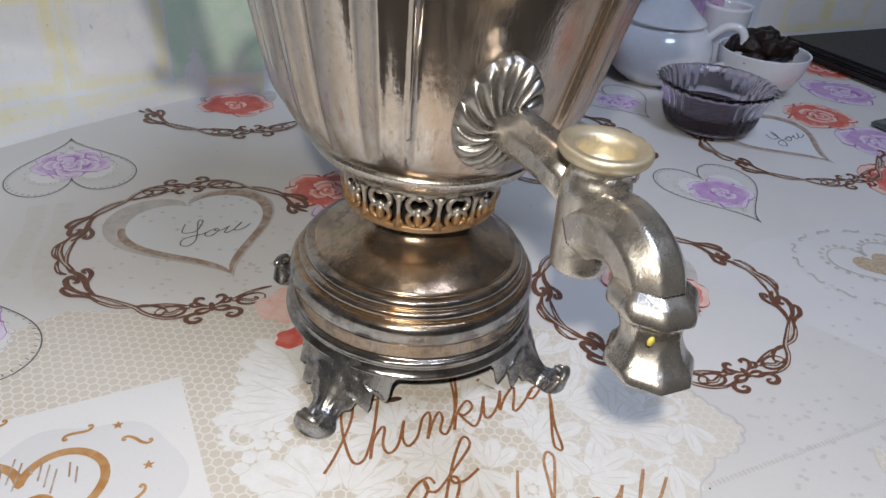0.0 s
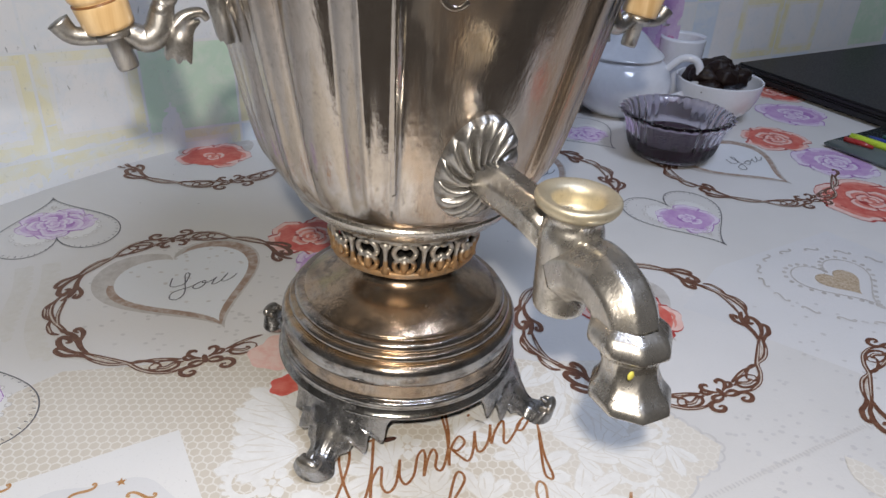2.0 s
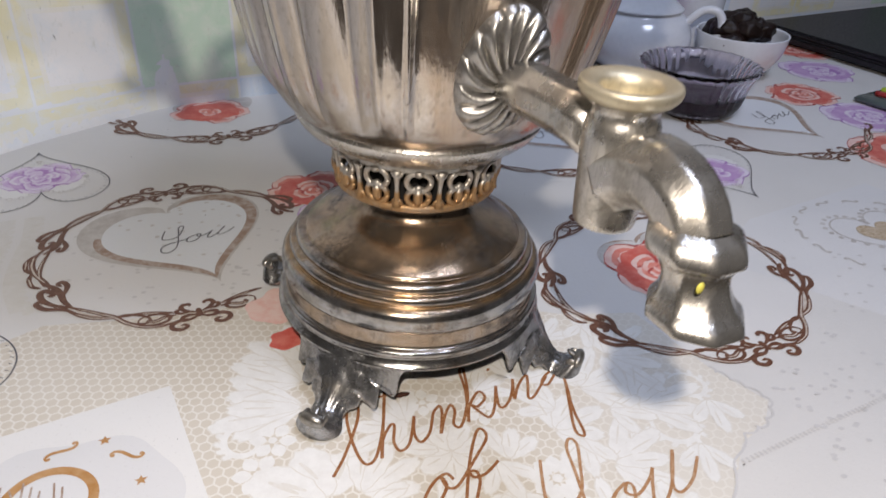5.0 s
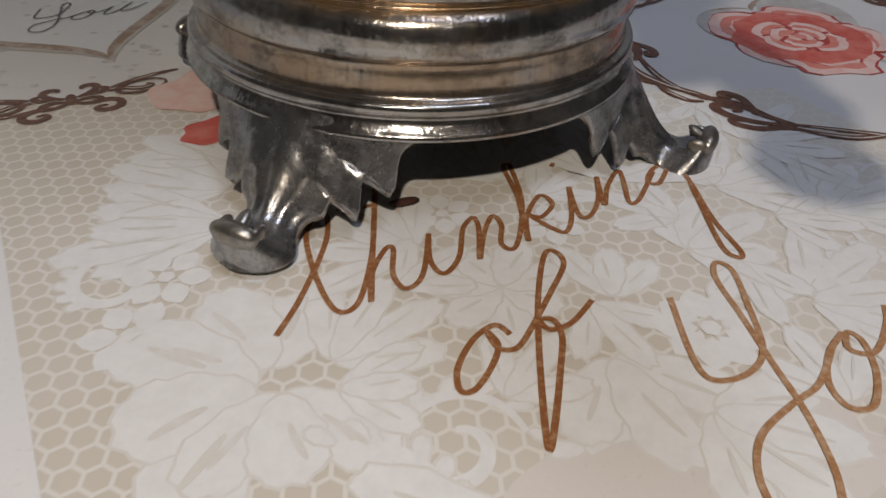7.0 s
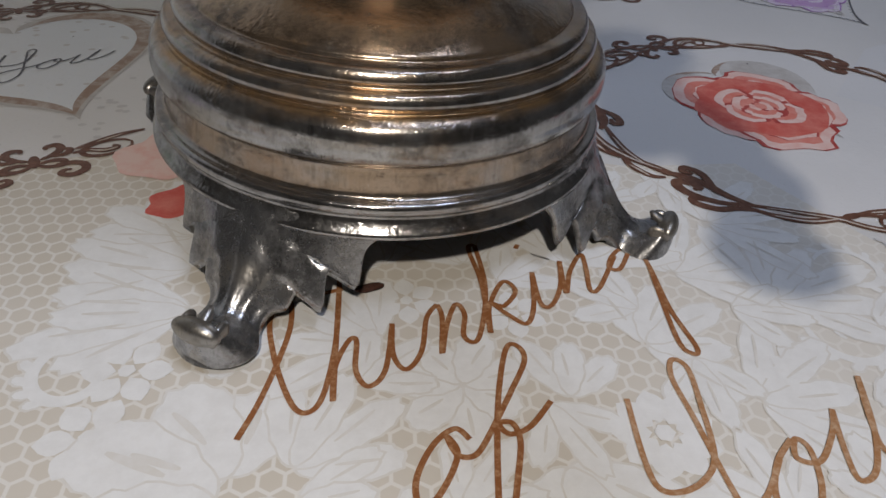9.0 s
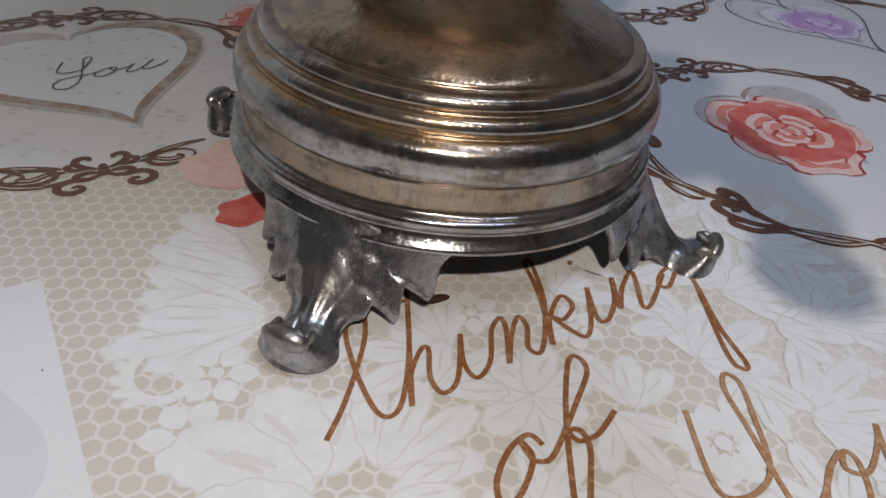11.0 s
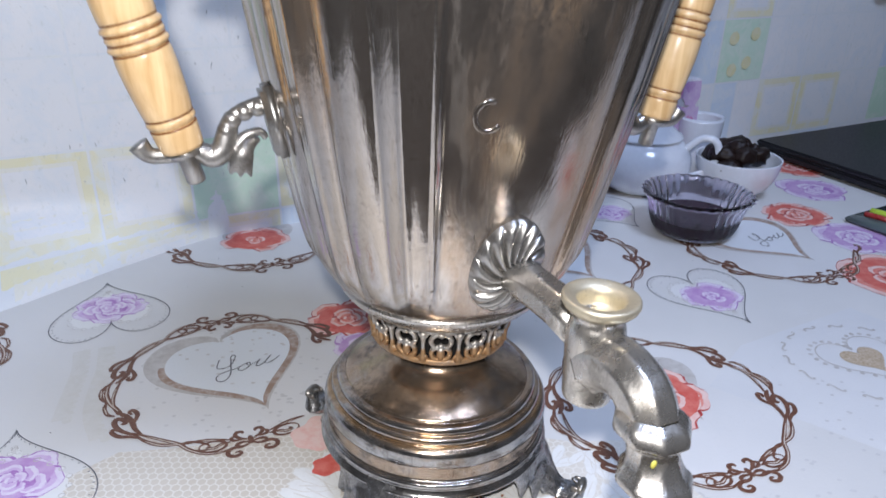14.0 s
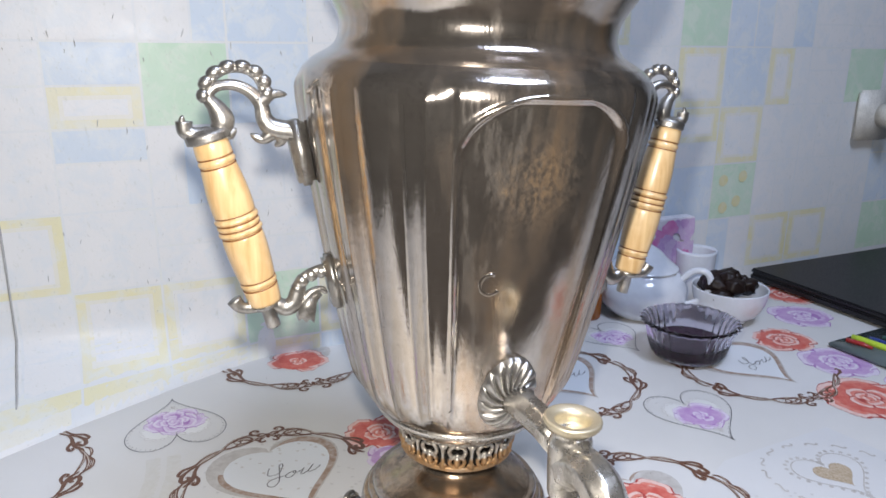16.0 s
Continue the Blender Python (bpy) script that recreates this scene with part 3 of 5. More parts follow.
def rose(c, size, shades, seed=1, squash=1.0):
    """A printed rose: broad overlapping petals, pale at their rims and deep between them, round a tight heart."""
    r = random.Random(seed)
    bm = bmesh.new()
    blob(bm, wavy_patch(c, size * 0.8, size * 0.8 * squash, 0.3, 0.1, 30, seed), Z3)
    bloom = part("rose", bm, shades[0], cloth)
    step = 0
    for rad0, count, long, wide in ((0.62, 5, 0.52, 0.4), (0.45, 5, 0.42, 0.32), (0.28, 4, 0.32, 0.22), (0.13, 3, 0.21, 0.14), (0.03, 2, 0.11, 0.07)):
        for k in range(count):
            step += 1
            a = 2 * math.pi * (k + 1.7 * rad0) / count + r.uniform(-0.3, 0.3)
            f, s = r.uniform(0.82, 1.15), seed * 97 + step
            bm = bmesh.new()
            for j, (shift, scale) in enumerate(((0.0, 1.1), (0.045, 0.97), (-0.02, 0.8), (-0.08, 0.62))):
                m = (c[0] + size * (rad0 + shift) * math.cos(a), c[1] + squash * size * (rad0 + shift) * math.sin(a))
                z = Z3 + 0.000006 * step + 0.0000015 * j
                face = bm.faces.new([bm.verts.new((p[0], p[1], z)) for p in wavy_patch(m, size * wide * f * scale, size * long * f * scale * squash, a, 0.13, 22, s)])
                face.material_index = (0, 1, 2, 0)[j] if rad0 > 0.2 else (0, 1, 2, 2)[j]
            ob = part("petal", bm, shades[2], bloom)
            ob.data.materials.append(shades[3])
            ob.data.materials.append(shades[1])


def leaf(bm, c, length, width, turn, z):
    pts = []
    for k in range(10):
        q = k / 5 if k <= 5 else (10 - k) / 5
        s = 1 if k <= 5 else -1
        x, y = length * (q - 0.5), s * width * math.sin(math.pi * q) ** 0.8 / 2
        pts.append((c[0] + x * math.cos(turn) - y * math.sin(turn), c[1] + x * math.sin(turn) + y * math.cos(turn)))
    blob(bm, pts[:5] + pts[5:], z)


def heart_band(c, inner, outer, turn, tall, lo, hi, material, parent, z, n=96):
    """A broad soft band between two hearts, from one share of the outline to another."""
    a, b = heart(c, inner, turn, n, tall, 5.2), heart(c, outer, turn, n, tall, 5.2)
    bm = bmesh.new()
    for k in range(int(lo * n), int(hi * n)):
        w, v = (max(0.0, math.sin(math.pi * min(1.0, max(0.0, (j / n - lo) / (hi - lo))))) ** 0.4 for j in (k, k + 1))
        mix = lambda p, q, f: (p[0] + (q[0] - p[0]) * f, p[1] + (q[1] - p[1]) * f, z)
        bm.faces.new([bm.verts.new(x) for x in (mix(a[k % n], b[k % n], 0), mix(a[(k + 1) % n], b[(k + 1) % n], 0), mix(a[(k + 1) % n], b[(k + 1) % n], v), mix(a[k % n], b[k % n], w))])
    return part("heart_rim", bm, material, parent)


def you_heart(c, turn):
    """The pale heart with a handwritten word: a soft grey band all round, browner below and along one side."""
    bm = bmesh.new()
    blob(bm, heart(c, 0.093, turn, 64, 1.15, 5.2), Z2)
    h = part("heart", bm, HEART_WHITE, cloth, "pale printed heart with a brown shaded rim")
    heart_band(c, 0.092, 0.118, turn, 1.15, 0.5, 1.02, SHADE_SOFT, h, Z3)
    heart_band(c, 0.092, 0.113, turn, 1.15, 0.05, 0.62, SHADE_SOFT, h, Z3 + 0.00001)
    heart_band(c, 0.092, 0.109, turn, 1.15, 0.1, 0.5, SHADE, h, Z3 + 0.00002)
    heart_band(c, 0.092, 0.108, turn, 1.15, 0.5, 0.78, SHADE, h, Z3 + 0.00003)
    return h


def rose_heart(c, size, turn, seed, squash=0.95):
    """A grey-brown heart, darker at its rim, with a red rose across it."""
    bm = bmesh.new()
    blob(bm, heart(c, size, turn, 64, 1.1), Z2)
    h = part("heart", bm, SHADE_SOFT, cloth, "grey-brown shaded printed heart behind a rose")
    heart_band(c, size * 0.86, size, turn, 1.1, 0.02, 0.52, SHADE, h, Z2 + 0.00002)
    heart_band(c, size * 0.93, size, turn, 1.1, 0.52, 0.98, SHADE, h, Z2 + 0.00003)
    rose((c[0] - 0.006, c[1] - 0.006), size * 0.47, ROSE, seed, squash)


def stitched_heart(c, size, turn, shades, seed):
    """An outlined heart with a row of stitches and a rose in it."""
    bm = bmesh.new()
    ribbon(bm, heart(c, size, turn, 48, 1.2), 0.0008, Z3, 2, closed=True)
    for p, q in zip(heart(c, size * 0.97, turn, 72, 1.2), heart(c, size * 0.93, turn, 72, 1.2)):
        ribbon(bm, [p, q], 0.0005, Z3, 1)
    part("stitched_heart", bm, GREY_INK, cloth, "thin grey stitched heart outline")
    bm = bmesh.new()
    blob(bm, heart(c, size * 0.66, turn, 40, 1.1), Z2)
    for p in heart(c, size * 0.66, turn, 30, 1.1):
        blob(bm, [(p[0] + 0.0026 * math.cos(k), p[1] + 0.0026 * math.sin(k)) for k in range(6)], Z2)
    part("lace_edge", bm, CARD, cloth)
    bm = bmesh.new()
    for p in heart(c, size * 0.68, turn, 30, 1.1):
        ribbon(bm, [(p[0] + 0.0018 * math.cos(k), p[1] + 0.0018 * math.sin(k)) for k in range(7)], 0.0006, Z3, 1)
    part("lace_edge", bm, SHADE_SOFT, cloth)
    rose(c, size * 0.3, shades, seed, 0.85)


# handwriting: strokes of each letter in millimetres from the start of its word
THINKING = [
    [(0, 0), (4, 12), (8, 31), (8, 42), (6, 45), (3, 37), (6, 22), (11, 9), (15, 7), (18, 13), (20, 31), (20, 57)],
    [(10, 47), (15, 47), (21, 49)],
    [(20, 57), (20, 31), (20, 10), (20, 20), (23, 29), (25, 29), (25, 19), (28, 14), (32, 19), (34, 35)],
    [(34, 35), (34, 24), (37, 19), (41, 25), (43, 37), (46, 42)],
]
THINKING_END = [
    [(46, 42), (47, 37), (46, 24), (48, 34), (51, 42), (53, 38), (52, 30), (55, 28), (58, 37), (60, 51), (59, 68)],
    [(59, 68), (57, 66), (59, 51), (59, 31), (60, 41), (65, 51), (68, 47), (64, 41), (61, 42), (65, 37), (69, 34), (72, 41), (74, 55)],
    [(74, 55), (74, 42), (77, 41), (81, 49), (83, 60)],
]
THINKING_TAIL = [
    [(83, 60), (82, 46), (85, 55), (90, 63), (90, 56), (89, 47), (92, 48), (100, 62)],
    [(105, 67), (100, 63), (97, 57), (100, 56), (105, 64), (108, 67), (109, 55), (109, 38), (111, 24), (109, 22), (107, 28), (109, 57)],
    [(71, 66), (72, 68)],
]
OF = [
    [(0, 0), (-3, 3), (-8, -1), (-12, -9), (-12, -15), (-9, -15), (-5, -9), (-3, -3), (-5, 1), (-3, -4), (1, -4), (5, 2)],
    [(5, 2), (11, 13), (16, 23), (15, 28), (12, 27), (8, 12), (5, -8), (3, -29), (5, -25), (9, -10), (11, -1), (10, 4), (7, 4), (9, 1), (14, 3), (20, 10)],
]
YOU_Y = [[(0, 0), (-1, -16), (0, -24), (5, -25), (11, -22), (15, -16), (17, -3), (18, 9), (15, 12), (13, 6), (14, -6), (15, -21), (16, -34), (15, -48), (11, -58), (7, -60), (2, -57), (1, -48), (5, -39), (14, -32), (22, -27), (29, -18)]]
YOU_OU = [
    [(34, -13), (28, -19), (24, -27), (25, -33), (30, -33), (35, -25), (37, -16), (35, -13), (33, -18), (38, -19), (45, -11), (48, -5)],
    [(48, -5), (45, -16), (44, -24), (49, -22), (55, -11), (60, 5), (56, -7), (54, -16), (57, -18), (64, -11), (70, 1)],
]


def written(word, strokes, at, width, material, scale=1.0, turn=0.0, squash=1.0):
    bm = bmesh.new()
    ca, sa = math.cos(turn), math.sin(turn)
    for stroke in strokes:
        pts = [(x * scale / 1000, y * squash * scale / 1000) for x, y in stroke]
        ribbon(bm, [(at[0] + x * ca - y * sa, at[1] + x * sa + y * ca) for x, y in pts], width, Z5, 7)
    return part("lettering", bm, material, cloth, "handwritten word " + word)


written("thinking", THINKING + THINKING_END + THINKING_TAIL, (-0.03, -0.104), 0.0014, INK)
written("of", OF, (0.02, -0.106), 0.0014, INK)
written("You", YOU_Y + YOU_OU, (0.058, -0.096), 0.0014, INK_PALE)

# medallions with pale hearts or roses
AXIS = radians(112)
scroll_frame((-0.141, 0.083), 0.0785, AXIS, ((radians(-4), radians(40)),))
you_heart((-0.138, 0.0895), 0.58)
written("You", YOU_Y + YOU_OU, (-0.155, 0.1), 0.00085, GREY_INK, 0.62, 0.15, 0.75)
scroll_frame((0.163, 0.051), 0.077, AXIS + 0.02)
rose_heart((0.166, 0.064), 0.074, 0.47, 3)
scroll_frame((-0.178, 0.338), 0.084, AXIS, ((1.6, 0.9),))
rose_heart((-0.17, 0.324), 0.072, 0.47, 8, 0.8)
scroll_frame((0.122, 0.278), 0.081, AXIS)
you_heart((0.125, 0.284), 0.58)
written("You", YOU_Y + YOU_OU, (0.11, 0.295), 0.00085, GREY_INK, 0.62, 0.15, 0.75)
scroll_frame((0.35, 0.32), 0.083, AXIS, ((0.9, 0.9),))
you_heart((0.35, 0.326), 0.58)
written("You", YOU_Y + YOU_OU, (0.338, 0.337), 0.00085, GREY_INK, 0.6, 0.2, 0.75)
scroll_frame((-0.398, 0.078), 0.083, AXIS)
scroll_frame((0.358, -0.046), 0.08, AXIS)
rose_heart((0.363, -0.037), 0.074, 0.47, 10)

stitched_heart((-0.266, 0.178), 0.09, 3.56, LILAC, 11)
stitched_heart((0.25, 0.204), 0.09, 0.35, LILAC, 12)
stitched_heart((0.206, 0.4), 0.085, 0.5, LILAC, 13)
stitched_heart((-0.242, -0.024), 0.09, 3.56, LILAC, 14)
rose((-0.066, 0.163), 0.031, ROSE, 21, 0.95)
rose((-0.05, 0.122), 0.024, LILAC, 22, 0.9)
for c, size, shades, seed in (((0.5, 0.575), 0.04, ROSE, 31), ((0.482, 0.485), 0.04, LILAC, 32), ((0.419, 0.4), 0.036, ROSE, 33), ((0.455, 0.335), 0.04, LILAC, 34),
                              ((0.44, 0.245), 0.045, ROSE, 35), ((0.52, 0.27), 0.04, LILAC, 36)):
    rose(c, size, shades, seed)
bm = bmesh.new()
blob(bm, wavy_patch((-0.068, 0.019), 0.019, 0.017, 0.6, 0.16, 40, 71), Z4)
part("petal", bm, ROSE[3], cloth, "pale pink petal")
bm = bmesh.new()
blob(bm, wavy_patch((-0.058, -0.01), 0.013, 0.009, 0.5, 0.2, 40, 72), Z4)
part("petal", bm, ROSE[0], cloth, "red petal")

# gold heart on the grey card, ochre heart with swirls on the white card
bm = bmesh.new()
blob(bm, heart((0.335, 0.103), 0.036, 0.35), Z3)
part("heart", bm, GOLD, cloth, "gold glitter heart")
bm = bmesh.new()
ribbon(bm, heart((0.335, 0.103), 0.066, 0.35), 0.0012, Z3, 2, closed=True)
for p in heart((0.335, 0.103), 0.074, 0.35, 40):
    blob(bm, [(p[0] + 0.002 * math.cos(k), p[1] + 0.002 * math.sin(k)) for k in range(6)], Z2)
part("heart_outline", bm, SHADE_SOFT, cloth, "lacy grey-brown heart outline")


def swirl(bm, c, size, turn, z):
    """An S whose two ends curl up."""
    pts, x, y, th, ds = [], 0.0, 0.0, 0.0, 0.05
    half = []
    for k in range(21):
        w = k / 20
        half.append((x, y))
        th += (1.5 * w + 9.0 * w ** 4) * 0.12 * 1.6
        x, y = x + math.cos(th) * ds, y + math.sin(th) * ds
    for px, py in [(-p, -q) for p, q in half[::-2]] + half[2::2]:
        pts.append((c[0] + size * (px * math.cos(turn) - py * math.sin(turn)), c[1] + size * (px * math.sin(turn) + py * math.cos(turn))))
    ribbon(bm, pts, 0.0016, z, 3, taper=True)


for k in range(16):
    bm = bmesh.new()
    a = 2 * math.pi * k / 16
    swirl(bm, (0.335 + 0.062 * math.cos(a), 0.103 + 0.05 * math.sin(a)), 0.011, a + 1.2, Z3)
    part("swirl", bm, SHADE_SOFT, cloth)
bm = bmesh.new()
ribbon(bm, heart((-0.152, -0.134), 0.068, 0.35), 0.004, Z3, 2, closed=True)
blob(bm, heart((-0.15, -0.138), 0.03, 0.35), Z3)
part("heart", bm, BROWN_HEART, cloth, "ochre printed heart with a broad outline")
for c, size, turn in (((-0.118, -0.09), 0.012, -0.5), ((-0.107, -0.122), 0.013, 1.0), ((-0.146, -0.088), 0.012, 0.3), ((-0.115, -0.155), 0.012, 0.7), ((-0.185, -0.088), 0.011, 0.4)):
    bm = bmesh.new()
    swirl(bm, c, size, turn, Z3)
    part("swirl", bm, BROWN_HEART, cloth)
for c in ((-0.13, -0.082), (-0.108, -0.104), (-0.098, -0.14)):
    bm = bmesh.new()
    blob(bm, [(c[0] + (0.0028 if k % 2 else 0.0012) * math.cos(k * math.pi / 5), c[1] + (0.0028 if k % 2 else 0.0012) * math.sin(k * math.pi / 5)) for k in range(10)], Z3)
    part("star", bm, BROWN_HEART, cloth)
r = random.Random(2)
bm = bmesh.new()
for k in range(14):
    a = -0.19 + 0.004 * k
    ribbon(bm, [(a, -0.105 - 0.002 * (k % 3)), (a + 0.003, -0.113 - 0.003 * (k % 4))], 0.0008, Z4, 1)
part("hatching", bm, SHADE, cloth, kind="stuff")

# lace: flowers, leaves and curls in white over the net
r = random.Random(9)


def lace_flower(bm, c, size, n):
    for k in range(n):
        a = 2 * math.pi * k / n + size * 300
        leaf(bm, (c[0] + size * 0.62 * math.cos(a), c[1] + size * 0.62 * math.sin(a)), size * 0.78, size * 0.62, a, Z2)
    blob(bm, [(c[0] + size * 0.2 * math.cos(q), c[1] + size * 0.2 * math.sin(q)) for q in range(6)], Z3)


LACE_LINE = print_ink("beige_lace_line", (0.68, 0.65, 0.585), (0.73, 0.71, 0.67))


def lace_petal(bm, c, a, long, wide, seed=0, slit=True):
    """One petal from its base at c: a scalloped rim, a thin line of net round it and a curved slit along it."""
    ca, sa = math.cos(a), math.sin(a)

    def outline(grow, z, index):
        out = []
        for k in range(26):
            t = 2 * math.pi * k / 26
            q = 0.5 - 0.5 * math.cos(t)
            y = math.sin(t) * (0.58 + 0.42 * q) * (1 + 0.08 * math.sin(9 * t + seed)) * (wide / 2 + grow)
            x = (q * (1 + 0.03 * math.sin(11 * t + seed))) * (long + 2 * grow) - grow
            out.append((c[0] + x * ca - y * sa, c[1] + x * sa + y * ca))
        blob(bm, out, z)
        bm.faces.ensure_lookup_table()
        bm.faces[-1].material_index = index

    outline(0.00075, Z2, 1)
    outline(0.0, Z2, 0)
    if slit:
        bend = 0.3 * math.sin(seed * 1.7)
        before = len(bm.faces)
        ribbon(bm, [(c[0] + long * q * ca - wide * bend * q * q * sa, c[1] + long * q * sa + wide * bend * q * q * ca) for q in (0.35, 0.5, 0.66, 0.78)], wide * 0.09, Z3, 3, taper=True)
        bm.faces.ensure_lookup_table()
        for f in bm.faces[before:]:
            f.material_index = 1


def lace_part(name, bm):
    ob = part(name, bm, LACE, cloth)
    ob.data.materials.append(LACE_LINE)
    return ob


def lace_bloom(c, a, size, petals, spread, wide=0.62):
    bm = bmesh.new()
    if LAYER[0] > 290:
        LAYER[0] = 0
    order = sorted(range(petals), key=lambda k: -abs(k - (petals - 1) / 2))
    for k in order:
        b = a + spread * (k / max(1, petals - 1) - 0.5)
        f = 1 + 0.14 * math.sin(2.3 * k + size * 900)
        lace_petal(bm, (c[0] + 0.05 * size * math.cos(b), c[1] + 0.05 * size * math.sin(b)), b, size * f, size * wide, k)
    lace_part("lace_flower", bm)


def lace_scroll(c, a, size, turns=1.4, side=1):
    """A band that winds inwards, with short leaves along its back."""
    bm = bmesh.new()
    pts = []
    for k in range(16):
        q = k / 15
        rad, b = size * (1 - 0.72 * q), a + side * turns * 2 * math.pi * q
        pts.append((c[0] + rad * math.cos(b), c[1] + rad * math.sin(b)))
        if k < 9:
            lace_petal(bm, (c[0] + rad * 1.04 * math.cos(b), c[1] + rad * 1.04 * math.sin(b)), b - side * 0.7, size * 0.34, size * 0.22, k, False)
    ribbon(bm, pts, size * 0.24, Z2, 4, taper=True)
    lace_part("lace_scroll", bm)


# fringed blooms beside the foot, the open poppy, small stars, scrolls
spots = []
for c, a, size, petals, spread, wide in (
        ((-0.052, -0.03), 2.3, 0.028, 5, 1.5, 0.42), ((-0.05, -0.045), 2.8, 0.032, 5, 1.4, 0.4), ((-0.047, -0.062), 3.2, 0.036, 5, 1.1, 0.36),
        ((-0.03, -0.114), 2.1, 0.026, 3, 1.5, 0.8), ((-0.031, -0.118), 3.5, 0.03, 3, 1.6, 0.8), ((-0.027, -0.119), 4.9, 0.024, 3, 1.5, 0.75), ((-0.018, -0.112), 0.9, 0.026, 4, 1.6, 0.4), ((-0.016, -0.119), 0.0, 0.017, 3, 1.2, 0.5),
        ((0.02, -0.09), 1.2, 0.016, 7, 5.4, 0.7), ((0.045, -0.095), 1.4, 0.018, 3, 1.3, 0.5), ((0.04, -0.113), 5.0, 0.026, 3, 1.5, 0.6), ((0.056, -0.128), 5.6, 0.026, 4, 1.8, 0.5),
        ((0.068, -0.078), 0.5, 0.024, 5, 2.6, 0.45), ((0.085, -0.05), 0.9, 0.03, 6, 3.0, 0.34), ((0.11, -0.062), 0.6, 0.032, 6, 2.4, 0.32), ((0.09, -0.098), 0.1, 0.028, 5, 2.2, 0.36),
        ((0.025, -0.045), 1.6, 0.03, 5, 2.0, 0.34), ((0.055, -0.045), 1.2, 0.03, 5, 2.2, 0.34), ((0.002, -0.045), 2.0, 0.028, 5, 2.0, 0.36), ((0.0, -0.075), 2.6, 0.026, 5, 2.2, 0.36),
        ((0.105, -0.025), 0.5, 0.03, 6, 2.8, 0.32), ((0.02, -0.155), 3.9, 0.03, 5, 2.4, 0.5)):
    lace_bloom(c, a, size, petals, spread, wide)
    m = size * 0.55
    spots.append((c[0] + m * math.cos(a), c[1] + m * math.sin(a), size * 0.55))
for x, y, s in ((-0.058, -0.083, 0.0105), (-0.061, -0.102, 0.011), (0.064, -0.106, 0.0125), (0.008, -0.06, 0.009), (0.036, -0.066, 0.009), (0.1, -0.085, 0.009)):
    bm = bmesh.new()
    lace_flower(bm, (x, y), s, 6 if s < 0.012 else 9)
    part("lace_flower", bm, LACE, cloth)
    spots.append((x, y, s))
for c, a, size, turns, side in (((-0.069, -0.084), 1.0, 0.0135, 0.95, 1), ((0.006, -0.134), 0.2, 0.014, 1.2, 1), ((0.126, -0.076), 2.4, 0.013, 1.2, 1), ((-0.01, -0.15), 1.9, 0.018, 0.8, -1), ((0.045, -0.15), 2.4, 0.02, 0.7, -1), ((0.14, -0.05), 2.6, 0.011, 1.2, -1)):
    lace_scroll(c, a, size, turns, side)
    spots.append((*c, size))
# leaves, buds and beads between them
tries = 0
made = 0
while made < 190 and tries < 16000:
    tries += 1
    x, y = r.uniform(-0.1, 0.165), r.uniform(-0.185, 0.0)
    e = ((x - 0.03) / 0.135) ** 2 + ((y + 0.083) / 0.092) ** 2
    s = (0.0125, 0.0085, 0.0055, 0.0028)[min(3, made // 32)]
    if e < 1 and x > -0.098 + (-0.047 - y) * 0.5 + s and x < 0.165 + 0.55 * (y + 0.06) + (0.0 if y < -0.06 else -1.3 * (y + 0.06)) - s and all(math.hypot(x - q[0], y - q[1]) > s + 0.62 * q[2] for q in spots):
        made += 1
        spots.append((x, y, s))
        bm = bmesh.new()
        if s > 0.008:
            a = r.uniform(0, 6.28)
            for d in (-0.75, 0.75, 0):
                lace_petal(bm, (x - 0.7 * s * math.cos(a), y - 0.7 * s * math.sin(a)), a + d, s * (1.7 - 0.4 * abs(d)), s * 0.62, made)
        elif s > 0.004:
            lace_flower(bm, (x, y), s, 5)
        else:
            blob(bm, wavy_patch((x, y), s, s, 0, 0.1, 12, made), Z2)
        lace_part("lace_leaf", bm)
# faint lace ribbons between the medallions
for pts in ([(-0.246, 0.118), (-0.236, 0.09), (-0.23, 0.06), (-0.222, 0.035), (-0.208, 0.012)], [(-0.262, 0.112), (-0.252, 0.085), (-0.246, 0.056), (-0.24, 0.03)]):
    bm = bmesh.new()
    ribbon(bm, pts, 0.009, Z1, 6)
    for k, q in enumerate(smooth_path(pts, 5)):
        blob(bm, [(q[0] + 0.0032 * math.cos(w) + 0.005, q[1] + 0.0032 * math.sin(w)) for w in range(6)], Z1)
    part("lace_ribbon", bm, LACE_FAINT, cloth, "faint lace ribbon")
# stitched seam beyond the lace, its scalloped rim, a grey leaf
bm = bmesh.new()
for k in range(110):
    q = k * 0.0026
    a = (0.148 + q * 0.912, -0.098 + q * 0.41)
    ribbon(bm, [(a[0] - 0.0006, a[1] + 0.0012), (a[0] + 0.0006, a[1] - 0.0012)], 0.001, Z3, 1)
part("stitched_seam", bm, FAINT_DOT, cloth, "grey stitched seam", kind="stuff")
bm = bmesh.new()
edge = smooth_path([(0.156, -0.036), (0.166, -0.047), (0.176, -0.06), (0.168, -0.075), (0.152, -0.087), (0.125, -0.135)], 10)
ribbon(bm, [(p[0] + 0.0014 * math.sin(k * 1.3), p[1] + 0.0014 * math.cos(k * 1.3)) for k, p in enumerate(edge)], 0.0012, Z3, 2)
part("scalloped_rim", bm, FAINT_DOT, cloth)
bm = bmesh.new()
leaf(bm, (0.246, -0.084), 0.034, 0.016, 1.9, Z3)
leaf(bm, (0.275, -0.098), 0.03, 0.014, 0.6, Z3)
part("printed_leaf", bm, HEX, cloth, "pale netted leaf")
bm = bmesh.new()
